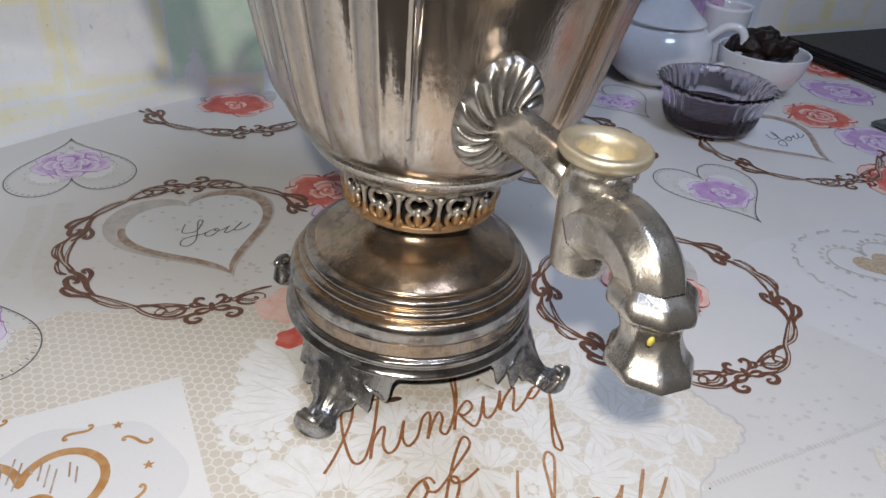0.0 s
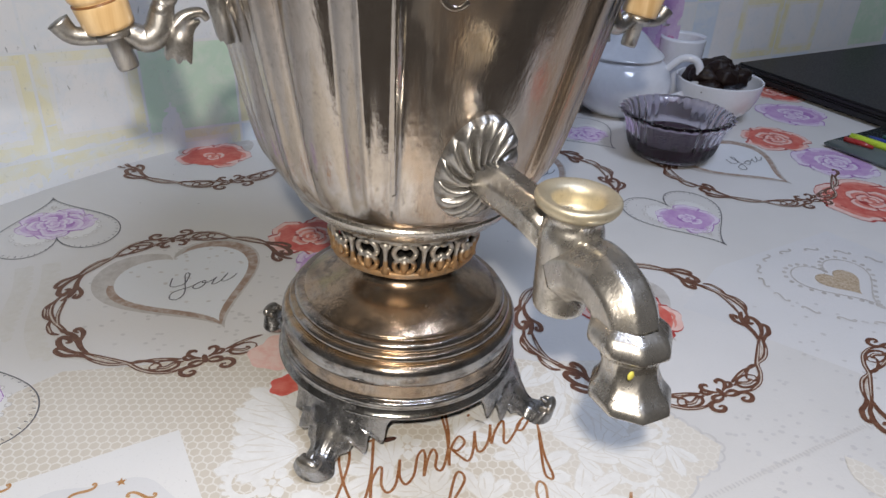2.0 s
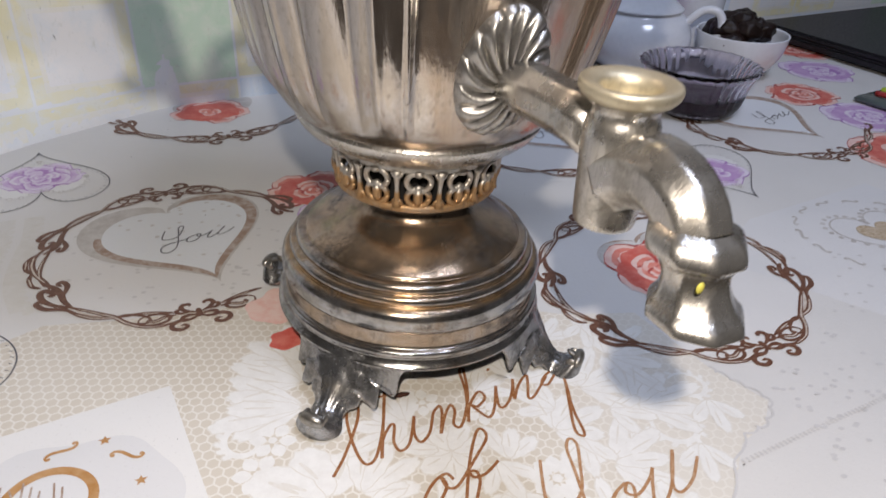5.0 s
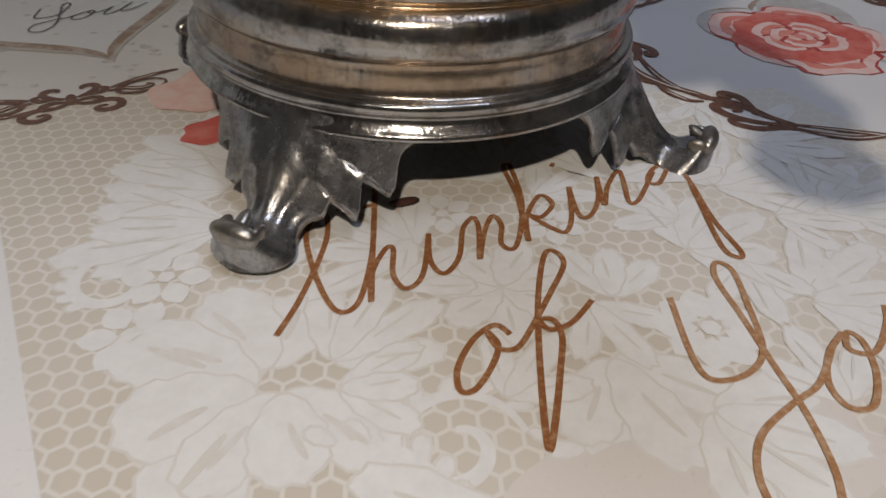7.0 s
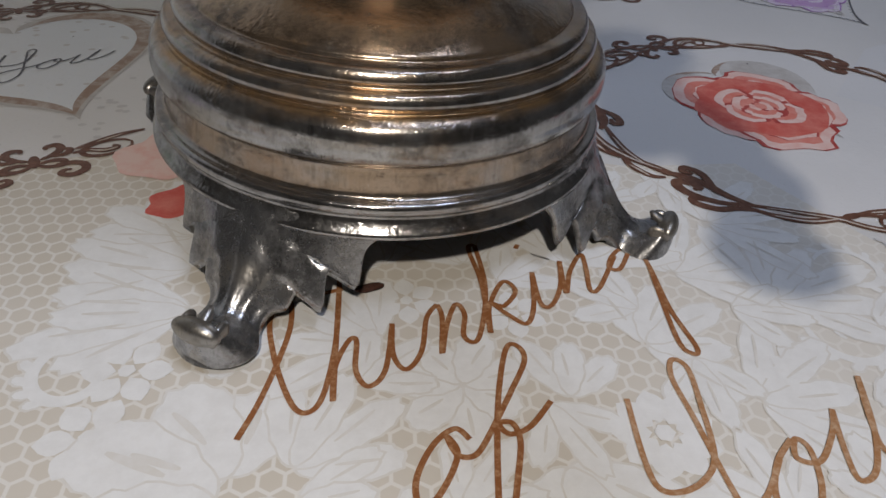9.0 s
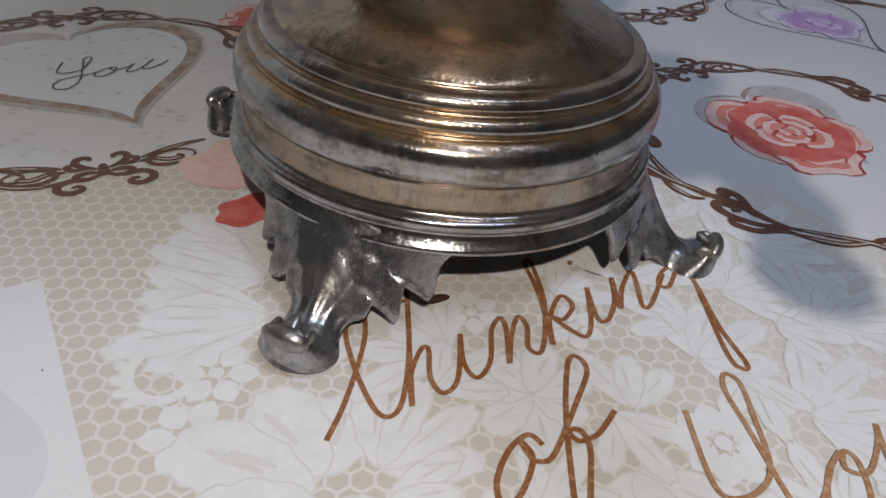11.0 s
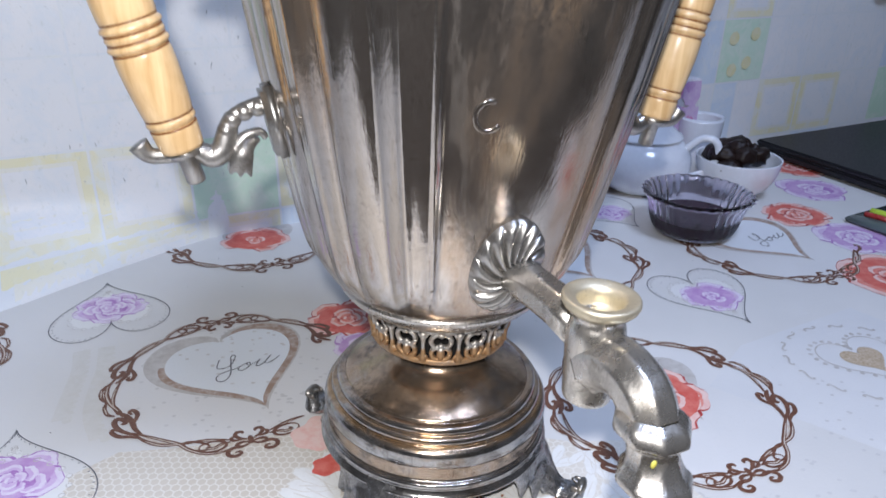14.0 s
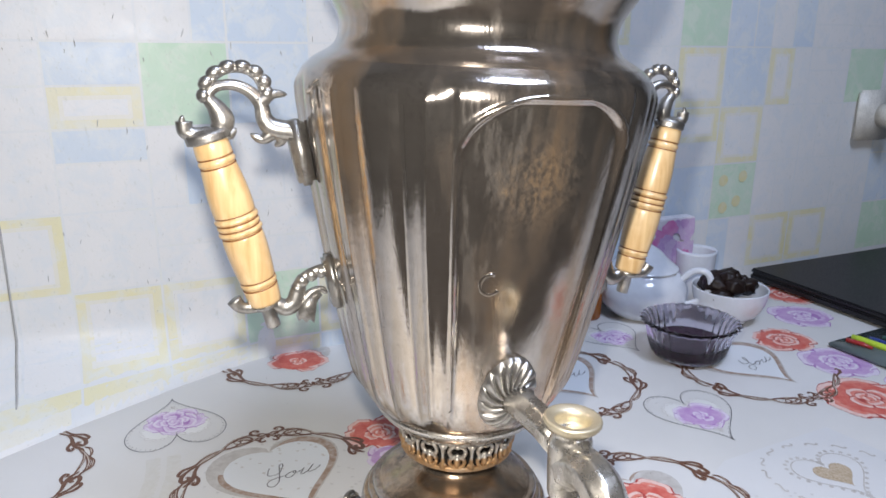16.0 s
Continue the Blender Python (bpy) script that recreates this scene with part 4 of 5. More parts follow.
for k in range(420):
    c0, wide = (((-0.141, 0.083), 0.07), ((0.26, -0.01), 0.1), ((0.2, -0.09), 0.09))[k % 3]
    a, q = r.uniform(0, 6.28), math.sqrt(r.random()) * wide
    c = (c0[0] + q * math.cos(a), c0[1] + q * math.sin(a))
    if c0[0] > 0 and (c[0] < 0.18 or math.hypot(c[0] - 0.163, c[1] - 0.051) < 0.09):
        continue
    blob(bm, [(c[0] + 0.0016 * math.cos(w), c[1] + 0.0012 * math.sin(w)) for w in range(6)], Z1 + 0.0001)
part("printed_dots", bm, FAINT_DOT, cloth, kind="stuff")


# ---- the samovar ----
TAP_AT, GRIP_AT = radians(-68), radians(22)
samovar = thing("samovar", "old worn nickel-plated samovar with a fluted body, standing on the oilcloth", "samovar",
                Matrix.Translation((0.0015, 0, 0.0008)) @ Matrix.Rotation(radians(1.9), 4, "Y"))

# plinth: flared foot rim, plain band, big roll, steps, bell and waist
part("plinth", lathe([(0.0615, 0.0243), (0.0662, 0.0243), (0.0667, 0.0255), (0.0656, 0.0268), (0.0645, 0.0284), (0.0643, 0.0296), (0.0652, 0.0304), (0.0655, 0.0318), (0.0648, 0.0332), (0.0626, 0.034),
                      (0.062, 0.0385), (0.0618, 0.0415), (0.0636, 0.043), (0.0645, 0.0465), (0.0638, 0.051), (0.0615, 0.0535), (0.0598, 0.054),
                      (0.0603, 0.0562), (0.0592, 0.0582), (0.057, 0.0588), (0.0572, 0.0605), (0.056, 0.0625), (0.0538, 0.063), (0.0525, 0.0632), (0.0515, 0.0646),
                      (0.046, 0.0682), (0.039, 0.0716), (0.033, 0.0742), (0.0285, 0.077), (0.0262, 0.0805), (0.026, 0.085), (0.029, 0.0885), (0.034, 0.0895)], 128, 4),
     BASE, samovar, "stepped round plinth with worn brown plating")
# inner sheet behind the rim, plain black instead of the plinth's plating
part("plinth_lining", lathe([(0.061, 0.0255), (0.058, 0.04), (0.05, 0.058)], 64, 2), MATT_BLACK, samovar)


def foot_mesh():
    """A cast foot that flows out of the plinth's rim, jagged along both sides, and ends in a flat paw; it points along x."""
    # along the foot: ridge x, ridge z, side x, half width, side z
    keys = [(0.0646, 0.0296, 0.0568, 0.0324, 0.0258), (0.066, 0.028, 0.0592, 0.0294, 0.0246), (0.0674, 0.0264, 0.0618, 0.0264, 0.0206), (0.0688, 0.0242, 0.065, 0.0258, 0.0116),
            (0.0704, 0.0214, 0.0672, 0.0196, 0.0166), (0.0726, 0.0186, 0.0716, 0.0196, 0.0066), (0.0744, 0.016, 0.0724, 0.0136, 0.0108),
            (0.0764, 0.0136, 0.0752, 0.0118, 0.0072), (0.0784, 0.0112, 0.077, 0.0092, 0.0064), (0.0806, 0.0092, 0.0792, 0.0078, 0.0048),
            (0.083, 0.0076, 0.0816, 0.0082, 0.0028), (0.0858, 0.0072, 0.0842, 0.0098, 0.0014), (0.0884, 0.0082, 0.0866, 0.0108, 0.0014),
            (0.0908, 0.0098, 0.0888, 0.0108, 0.0014), (0.0928, 0.0112, 0.091, 0.01, 0.0014), (0.0944, 0.0112, 0.093, 0.0084, 0.0014), (0.0957, 0.0092, 0.0946, 0.0062, 0.0012), (0.0962, 0.0056, 0.0955, 0.0038, 0.0012)]
    across = [math.sin(math.pi / 2 * (q / 10 - 1)) for q in range(21)]
    rings = []
    for step, (xc, zc, xe, w, ze) in enumerate(smooth_path(keys, 4)):
        i, xc, xe = step / 4, xc * 0.986, xe * 0.986
        paw = min(1.0, max(0.0, (i - 8.5) / 2.5))
        top, low = [], []
        for c in across:
            fall = abs(c) ** (1.9 + 0.5 * paw)
            crest = 0.0012 * (1 - paw) * (max(0.0, 1 - 5 * abs(c)) + 0.8 * max(0.0, 1 - 6 * abs(abs(c) - 0.5)) - 0.7 * max(0.0, 1 - 6 * abs(abs(c) - 0.27)) - 0.7 * max(0.0, 1 - 6 * abs(abs(c) - 0.74)))
            x, z = xc + (xe - xc) * c * c, zc + (ze - zc) * fall + crest * min(1.0, max(0.0, (i - 1.5) / 2.0))
            top.append(Vector((x, c * w, z)))
            floor_z = z - 0.0022 - 0.0016 * (1 - c * c)
            low.append(Vector((x - 0.0012 * (1 - paw), c * w * 0.95, max(0.0006, floor_z * (1 - paw) + 0.0006 * paw))))
        rings.append(top + low[::-1])
    bm = bmesh.new()
    rows = grid_faces(bm, rings)
    bm.faces.new(rows[0][::-1])
    bm.faces.new(rows[-1])
    bmesh.ops.recalc_face_normals(bm, faces=bm.faces)
    return bm


def toe_mesh():
    """The rolled end of the paw: a worn knob with creases beside its middle."""
    bm = bmesh.new()
    for y, x, z, s, tilt in ((0, 0.0936, 0.0092, (0.003, 0.0066, 0.0036), 0.2), (0.0002, 0.0912, 0.0104, (0.0044, 0.0018, 0.0014), 0.5), (-0.0046, 0.0915, 0.0082, (0.0036, 0.0014, 0.0026), 0.4), (0.0046, 0.0915, 0.0082, (0.0036, 0.0014, 0.0026), 0.4)):
        made = bmesh.ops.create_uvsphere(bm, u_segments=16, v_segments=12, radius=1)
        bmesh.ops.scale(bm, vec=s, verts=made["verts"])
        bmesh.ops.rotate(bm, matrix=Matrix.Rotation(tilt, 3, "Y"), verts=made["verts"])
        bmesh.ops.translate(bm, vec=(x * 0.986, y, z), verts=made["verts"])
    return bm


foot_me = None
for k in range(4):
    a = TAP_AT - radians((49.5, 45, 45, 52)[k]) + k * math.pi / 2
    if foot_me is None:
        foot = part("foot", foot_mesh(), FOOT, samovar, "dark cast paw foot with a curled toe")
        part("toe", toe_mesh(), TOE, foot, "worn brassy knob")
        foot_me = foot
        foot.rotation_euler = (0, 0, a)
    else:
        c = copy_thing(foot_me, Matrix.Rotation(a, 4, "Z"))
        c.parent = samovar

# pierced gallery between plinth and body
# black cylinder added to paint in the darkness behind the pierced ring
core = part("firebox_wall", lathe([(0.0305, 0.088), (0.0305, 0.112)], 64, 0), MATT_BLACK, samovar)
part("gallery_rim", lathe([(0.0352, 0.0895), (0.0368, 0.0885), (0.0383, 0.0892), (0.0386, 0.0912), (0.0376, 0.0922), (0.036, 0.092), (0.0352, 0.0895)], 96, 2), GALLERY, samovar, "brassy lower rim of the pierced ring")
part("gallery_rim", lathe([(0.037, 0.1085), (0.0392, 0.1078), (0.0402, 0.109), (0.0402, 0.1118), (0.038, 0.1128), (0.037, 0.1085)], 96, 2), GALLERY, samovar)


def ring_piece(big):
    """One pierced ornament, bent to the ring: a figure of eight, or a split post. It faces x."""
    bm = bmesh.new()

    def bent(y, z, out=0.0):
        r = 0.0372 + (z - 0.0915) * 0.11 + out
        return (r * math.cos(y / 0.038), r * math.sin(y / 0.038), z)

    if big:
        for z, rad in ((0.0962, 0.0043), (0.1038, 0.0046)):
            tube([bent(rad * math.cos(2 * math.pi * q / 20) * 1.12, z + rad * math.sin(2 * math.pi * q / 20)) for q in range(21)], 0.00135, 8, bm, up=(1, 0, 0))
        tube([bent(0, z) for z in (0.0925, 0.095, 0.0975, 0.1)], lambda t: 0.0016 + 0.0006 * math.sin(3.14 * t), 8, bm, up=(1, 0, 0))
        tube([bent(-0.0016, 0.1), bent(0, 0.1012), bent(0.0016, 0.1)], 0.0014, 8, bm, up=(1, 0, 0))
        tube([bent(0, 0.1072), bent(0, 0.1092)], 0.0022, 8, bm, up=(1, 0, 0))
    else:
        tube([bent(0, z) for z in (0.0915, 0.0945, 0.1, 0.105, 0.109)], lambda t: 0.0026 - 0.0016 * math.sin(3.14 * t), 8, bm, up=(1, 0, 0))
        for s in (-1, 1):
            tube([bent(0, 0.1045), bent(0.0016 * s, 0.1065), bent(0.0024 * s, 0.1085)], 0.0009, 6, bm, up=(1, 0, 0))
            tube([bent(0, 0.0955), bent(0.0016 * s, 0.0935), bent(0.0026 * s, 0.0918)], 0.0009, 6, bm, up=(1, 0, 0))
    return bm


scroll, post = part("scroll", ring_piece(True), GALLERY, samovar), part("post", ring_piece(False), GALLERY, samovar)
for k in range(13):
    for ob, off in ((scroll, 0.0), (post, 0.5)):
        c = ob if k == 0 else ob.copy()
        if k:
            scene.collection.objects.link(c)
        c.rotation_euler = (0, 0, radians(-90) + (k + off) * 2 * math.pi / 13)

# body: flutes all round but for the arched panel over the tap
BODY_PROFILE = smooth_path([(0.0548, 0.1245), (0.0575, 0.1268), (0.0625, 0.133), (0.0688, 0.1445), (0.0735, 0.16), (0.0798, 0.188), (0.0862, 0.2185), (0.0908, 0.2415), (0.0972, 0.277),
                            (0.102, 0.306), (0.1042, 0.322), (0.1045, 0.33), (0.1022, 0.3365), (0.0962, 0.3425)], 12)
PANEL = radians(28.5)


def step_to(x, lo, hi):
    t = min(1.0, max(0.0, (x - lo) / (hi - lo)))
    return t * t * (3 - 2 * t)


def body_radius(r, z, a):
    d = (a - TAP_AT + math.pi) % (2 * math.pi) - math.pi
    # an arch: the panel's half width shrinks to nothing at its rounded head
    def half(z):
        top = 0.3315
        return PANEL if z < top - 0.034 else PANEL * math.sqrt(max(0.0, 1 - ((z - top + 0.034) / 0.034) ** 2))
    edge = half(z)
    fade = step_to(z, 0.128, 0.15) * (1 - step_to(z, 0.325, 0.3365))
    if abs(d) < PANEL * 1.0:
        w = edge - abs(d)
        zs = 0.3315 - z
        into = step_to(min(w, zs * 9), 0.01, 0.045)
        lip = math.exp(-((min(w, zs * 9) - 0.0) / 0.03) ** 2)
        return r - fade * 0.0026 * into + fade * 0.0014 * lip * (1 if z > 0.15 else 0)
    rest = 2 * math.pi - 2 * PANEL
    q = ((d - PANEL) % (2 * math.pi)) / rest * 20
    lobe = abs(math.sin(math.pi * q)) ** 0.62
    return r - fade * 0.0026 * (1 - lobe) + fade * 0.0008 + fade * 0.0012 * math.exp(-((q % 1 - 0.5) / 0.07) ** 2) * (int(q) % 2)


SEG = 420
bm = bmesh.new()
grid_faces(bm, [[(body_radius(r, z, 2 * math.pi * j / SEG) * math.cos(2 * math.pi * j / SEG), body_radius(r, z, 2 * math.pi * j / SEG) * math.sin(2 * math.pi * j / SEG), z) for j in range(SEG)] for r, z in BODY_PROFILE])
bmesh.ops.recalc_face_normals(bm, faces=bm.faces)
part("body", bm, BODY, samovar, "tapered fluted body with an arched plain panel, dull worn plate")
part("lower_bowl", lathe([(0.037, 0.1115), (0.0425, 0.1118), (0.0478, 0.1145), (0.053, 0.1185), (0.0556, 0.1222), (0.0562, 0.1242), (0.0552, 0.1255)], 128, 4), TAP, samovar, "smooth shallow rim under the body")
part("neck", lathe([(0.0965, 0.3422), (0.092, 0.345), (0.0862, 0.3485), (0.0825, 0.353), (0.0808, 0.36), (0.0822, 0.367), (0.0862, 0.374), (0.0905, 0.381), (0.093, 0.389), (0.0925, 0.397), (0.089, 0.402)], 128, 4), BODY, samovar, "smooth waisted neck below the lid")
part("lid", lathe([(0.0885, 0.4022), (0.07, 0.409), (0.045, 0.4135), (0.04, 0.42), (0.0395, 0.432), (0.02, 0.436), (0.0005, 0.437)], 96, 3), BODY, samovar)


bm = tube([(0.0052 * math.cos(q * math.pi / 16), 0, 0.0062 * math.sin(q * math.pi / 16)) for q in range(6, 30)], 0.0011, 6, up=(0, 1, 0))
bmesh.ops.scale(bm, vec=(1, 0.16, 1), verts=bm.verts)
stamp = part("stamp", bm, BODY, samovar, "small round stamped mark")
stamp.matrix_local = Matrix.Rotation(radians(-83), 4, "Z") @ Matrix.Translation((0.0868, 0, 0.2325)) @ Matrix.Rotation(radians(13), 4, "Y") @ Matrix.Rotation(radians(90), 4, "Z")

# tap, built pointing along x and then turned
CUP_R = 0.1325
tap_bm = lathe([(0.0012, 0.1338), (0.0078, 0.1338), (0.0094, 0.1346), (0.0099, 0.14), (0.0105, 0.15), (0.0112, 0.1605), (0.0108, 0.1655), (0.0098, 0.1685), (0.0102, 0.1708), (0.0128, 0.1728)], 48, 4)
bmesh.ops.translate(tap_bm, vec=(CUP_R, 0, 0), verts=tap_bm.verts)
tap = part("tap", tap_bm, TAP, samovar, "satin nickel tap with a faceted down-curved spout")
tap.rotation_euler = (0, 0, TAP_AT + radians(1.7))
bm = lathe([(0.0118, 0.1722), (0.0136, 0.1737), (0.0146, 0.1754), (0.0145, 0.1772), (0.0134, 0.1778), (0.011, 0.1772), (0.0092, 0.1762), (0.0084, 0.174), (0.0081, 0.169), (0.0005, 0.1685)], 56, 4)
bmesh.ops.translate(bm, vec=(CUP_R, 0, 0), verts=bm.verts)
part("socket_rim", bm, BRASS_RIM, tap, "yellow brass rim of the empty plug socket")


def eight_sided(a):
    """The outline of an octagon with softened corners, as a factor on its radius."""
    k = math.cos(math.pi / 8) / math.cos((a % (math.pi / 4)) - math.pi / 8)
    return min(k * 1.02, 1.012) * 0.985


def facet_tube(path, radius, n=48):
    bm = bmesh.new()
    pts = [Vector(p) for p in path]
    rings = []
    for i, p in enumerate(pts):
        t = (pts[min(i + 1, len(pts) - 1)] - pts[max(i - 1, 0)]).normalized()
        side = Vector((0, 1, 0))
        nor = side.cross(t).normalized()
        r = radius(i / (len(pts) - 1))
        rings.append([p + (side * math.cos(a) + nor * math.sin(a)) * r * eight_sided(a + math.pi / 8) for a in (2 * math.pi * k / n for k in range(n))])
    rows = grid_faces(bm, rings)
    bm.faces.new(rows[0][::-1])
    bm.faces.new(rows[-1])
    bmesh.ops.recalc_face_normals(bm, faces=bm.faces)
    return bm


part("stem", facet_tube([(0.066, 0, 0.158), (0.09, 0, 0.1595), (0.11, 0, 0.16), (0.126, 0, 0.16)], lambda t: 0.0102 - 0.0012 * math.sin(3.1 * t)), TAP, tap)
path = smooth_path([(0.1352, 0, 0.1505), (0.1412, 0, 0.1545), (0.1495, 0, 0.157), (0.1575, 0, 0.1562), (0.1638, 0, 0.1525), (0.1672, 0, 0.147)], 6)
part("spout", facet_tube(path, lambda t: 0.0116 - 0.0012 * t), TAP, tap)
# collar and flared mouth
bm = bmesh.new()
prof = smooth_path([(0.0098, -0.001), (0.0126, 0.0006), (0.0138, 0.003), (0.0134, 0.0052), (0.0108, 0.0068), (0.0096, 0.009), (0.0095, 0.0118), (0.0108, 0.0152), (0.0132, 0.0176), (0.0138, 0.0192), (0.0134, 0.0204), (0.0108, 0.0203), (0.009, 0.012)], 4)
grid_faces(bm, [[(0.1672 + 0.0075 * h / 0.02 + r * eight_sided(2 * math.pi * k / 48) * math.cos(2 * math.pi * k / 48 + math.pi / 8), r * eight_sided(2 * math.pi * k / 48) * math.sin(2 * math.pi * k / 48 + math.pi / 8), 0.1502 - 1.18 * h) for k in range(48)] for r, h in prof])
bmesh.ops.recalc_face_normals(bm, faces=bm.faces)
part("mouth", bm, TAP, tap)
bm = bmesh.new()
made = bmesh.ops.create_uvsphere(bm, u_segments=10, v_segments=8, radius=0.0013)
bmesh.ops.scale(bm, vec=(0.5, 1, 1.3), verts=bm.verts)
bmesh.ops.translate(bm, vec=(0.1795, -0.0072, 0.1402), verts=bm.verts)
part("paint_spot", bm, plain("yellow_paint", (0.62, 0.56, 0.1), 0.6), tap, "small yellow paint spot")


def rosette_mesh():
    """The fluted drop-shaped shield between stem and body: a fan of rounded lobes, open below."""
    bm = bmesh.new()
    n, lobes = 160, 16
    rings = []
    for i in range(14):
        t = i / 13
        ring = []
        for k in range(n):
            a = 2 * math.pi * k / n
            up = 0.5 + 0.5 * math.sin(a)
            rad = (0.0255 + 0.0015 * up) * (0.22 + 0.78 * t)
            y, zz = 0.68 * rad * math.cos(a + 0.55 * (1 - t)), rad * math.sin(a + 0.55 * (1 - t))
            z = 0.1605 + zz - 0.001
            lobe = abs(math.sin(a * lobes / 2)) ** 0.7
            height = 0.0062 * math.sqrt(max(0, 1 - t ** 2.6)) * (0.25 + 0.75 * lobe) + 0.0012
            if i == 13:
                height = -0.002
            base = np.interp(z, [0.1245, 0.133, 0.1445, 0.16, 0.188, 0.2185], [0.0548, 0.0625, 0.0688, 0.0735, 0.0798, 0.0862])
            ring.append((math.sqrt(max(1e-6, base ** 2 - y * y)) - 0.0022 + height, y, z))
        rings.append(ring)
    grid_faces(bm, rings)
    bmesh.ops.recalc_face_normals(bm, faces=bm.faces)
    return bm


shield = part("rosette", rosette_mesh(), STEEL, tap, "fluted shell-like shield where the tap meets the body")
shield.rotation_euler = (0, 0, radians(-2.2))


# handles, built along x and then turned
def grip_profile():
    """Turned grip: plain ends, beads near the ends and a double bead in the middle. Distance from the axis along the length."""
    pts = []
    for s, r in ((0, 0.0092), (0.06, 0.0098), (0.1, 0.01), (0.112, 0.0094), (0.125, 0.0103), (0.14, 0.0106), (0.153, 0.0098), (0.17, 0.0104), (0.25, 0.0112), (0.36, 0.0118), (0.43, 0.0116),
                 (0.445, 0.0109), (0.458, 0.0122), (0.472, 0.0124), (0.485, 0.0113), (0.505, 0.0121), (0.525, 0.0113), (0.538, 0.0124), (0.552, 0.0122), (0.565, 0.0109),
                 (0.58, 0.0116), (0.68, 0.0116), (0.78, 0.0107), (0.845, 0.0099), (0.858, 0.0092), (0.87, 0.0101), (0.885, 0.0102), (0.9, 0.0093), (0.915, 0.0098), (0.97, 0.0096), (1, 0.0088)):
        pts.append((r, s))
    return pts


def handle(turn, name_label, out=0.0, drop=0.0):
    """out and drop: how far the upper end stands out and sinks, where the casting is bent."""
    low, high = Vector((0.1262, 0, 0.2035)), Vector((0.1455 + out, 0, 0.3045 - drop))

    def bend(ob):
        for v in ob.data.vertices:
            k = min(1.2, max(0.0, (v.co.x - 0.104) / 0.043))
            v.co.x += out * k
            v.co.z -= drop * (0.6 + 0.4 * k)

    axis = high - low
    tilt = math.atan2(axis.x, axis.z)
    m = Matrix.Translation(low) @ Matrix.Rotation(tilt, 4, "Y")
    bm = lathe([(r, s * axis.length) for r, s in grip_profile()], 40, 3, close=True)
    bmesh.ops.transform(bm, matrix=m, verts=bm.verts)
    grip = part("handle", bm, WOOD, samovar, name_label)
    grip.rotation_euler = (0, 0, turn)
    # thin dark brown rings laid in the grip's grooves
    for s in (0.106, 0.157, 0.44, 0.487, 0.523, 0.57, 0.852, 0.906):
        r0 = np.interp(s, [q for _, q in grip_profile()], [p for p, _ in grip_profile()])
        bm = bmesh.new()
        tube([((r0 - 0.0001) * math.cos(q * math.pi / 16), (r0 - 0.0001) * math.sin(q * math.pi / 16), s * axis.length) for q in range(33)], 0.00055, 6, bm)
        bmesh.ops.transform(bm, matrix=m, verts=bm.verts)
        part("groove", bm, WOOD_DARK, grip)
    # upper bracket: cap, beaded loop, S-shaped arm with leaf tips, bolted plate
    bm = lathe([(0.0005, 0.0005), (0.0092, 0.0005), (0.0102, 0.0025), (0.0098, 0.0055), (0.006, 0.0072), (0.0005, 0.0075)], 32, 3)
    bmesh.ops.transform(bm, matrix=Matrix.Translation((0.1455, 0, 0.3032)) @ Matrix.Rotation(tilt, 4, "Y"), verts=bm.verts)
    tube(smooth_path([(0.1565, 0, 0.3145), (0.1562, 0, 0.3095), (0.152, 0, 0.3072), (0.147, 0, 0.3066), (0.142, 0, 0.3085), (0.1395, 0, 0.314), (0.142, 0, 0.321), (0.1455, 0, 0.327), (0.142, 0, 0.332),
                      (0.134, 0, 0.3325), (0.127, 0, 0.3285), (0.1225, 0, 0.322), (0.121, 0, 0.314), (0.1165, 0, 0.3085), (0.106, 0, 0.306)], 5),
         lambda t: 0.0041 - 0.0013 * math.sin(3.1 * t) + 0.0024 * math.exp(-((t - 0.36) / 0.09) ** 2) + 0.0018 * math.exp(-((t - 0.95) / 0.08) ** 2), 12, bm, up=(0, 1, 0), flat=1.0)
    tube([(0.1335 + 0.0122 * math.cos(math.pi * q / 16), 0, 0.3285 + 0.0126 * math.sin(math.pi * q / 16)) for q in range(-1, 18)], 0.0022, 10, bm, up=(0, 1, 0))
    arm = part("upper_bracket", bm, STEEL, grip, "cast nickel bracket with a beaded loop")
    for k in range(8):
        bm = bmesh.new()
        a = math.pi * (-0.02 + 1.04 * k / 7)
        made = bmesh.ops.create_uvsphere(bm, u_segments=12, v_segments=8, radius=1)
        bmesh.ops.scale(bm, vec=(0.0033, 0.0042, 0.0041), verts=made["verts"])
        bmesh.ops.rotate(bm, matrix=Matrix.Rotation(a - math.pi, 3, "Y"), verts=made["verts"])
        bmesh.ops.translate(bm, vec=(0.1335 + 0.0138 * math.cos(math.pi - a), 0, 0.3285 + 0.0142 * math.sin(a)), verts=made["verts"])
        part("bead", bm, STEEL, arm)
    for pts in ([(0.123, 0, 0.323), (0.1175, 0, 0.327), (0.1105, 0, 0.3265)], [(0.117, 0, 0.307), (0.122, 0, 0.303), (0.1275, 0, 0.3065)], [(0.1155, 0, 0.308), (0.1135, 0, 0.302), (0.1165, 0, 0.2985)], [(0.141, 0, 0.312), (0.1375, 0, 0.306), (0.134, 0, 0.31)], [(0.146, 0, 0.3072), (0.153, 0, 0.3082), (0.1572, 0, 0.3128), (0.1568, 0, 0.3178)]):
        part("leaf_tip", tube(smooth_path(pts, 5), lambda t: 0.0041 * (1 - t) ** 0.65 + 0.0003, 10, up=(0, 1, 0)), STEEL, arm)
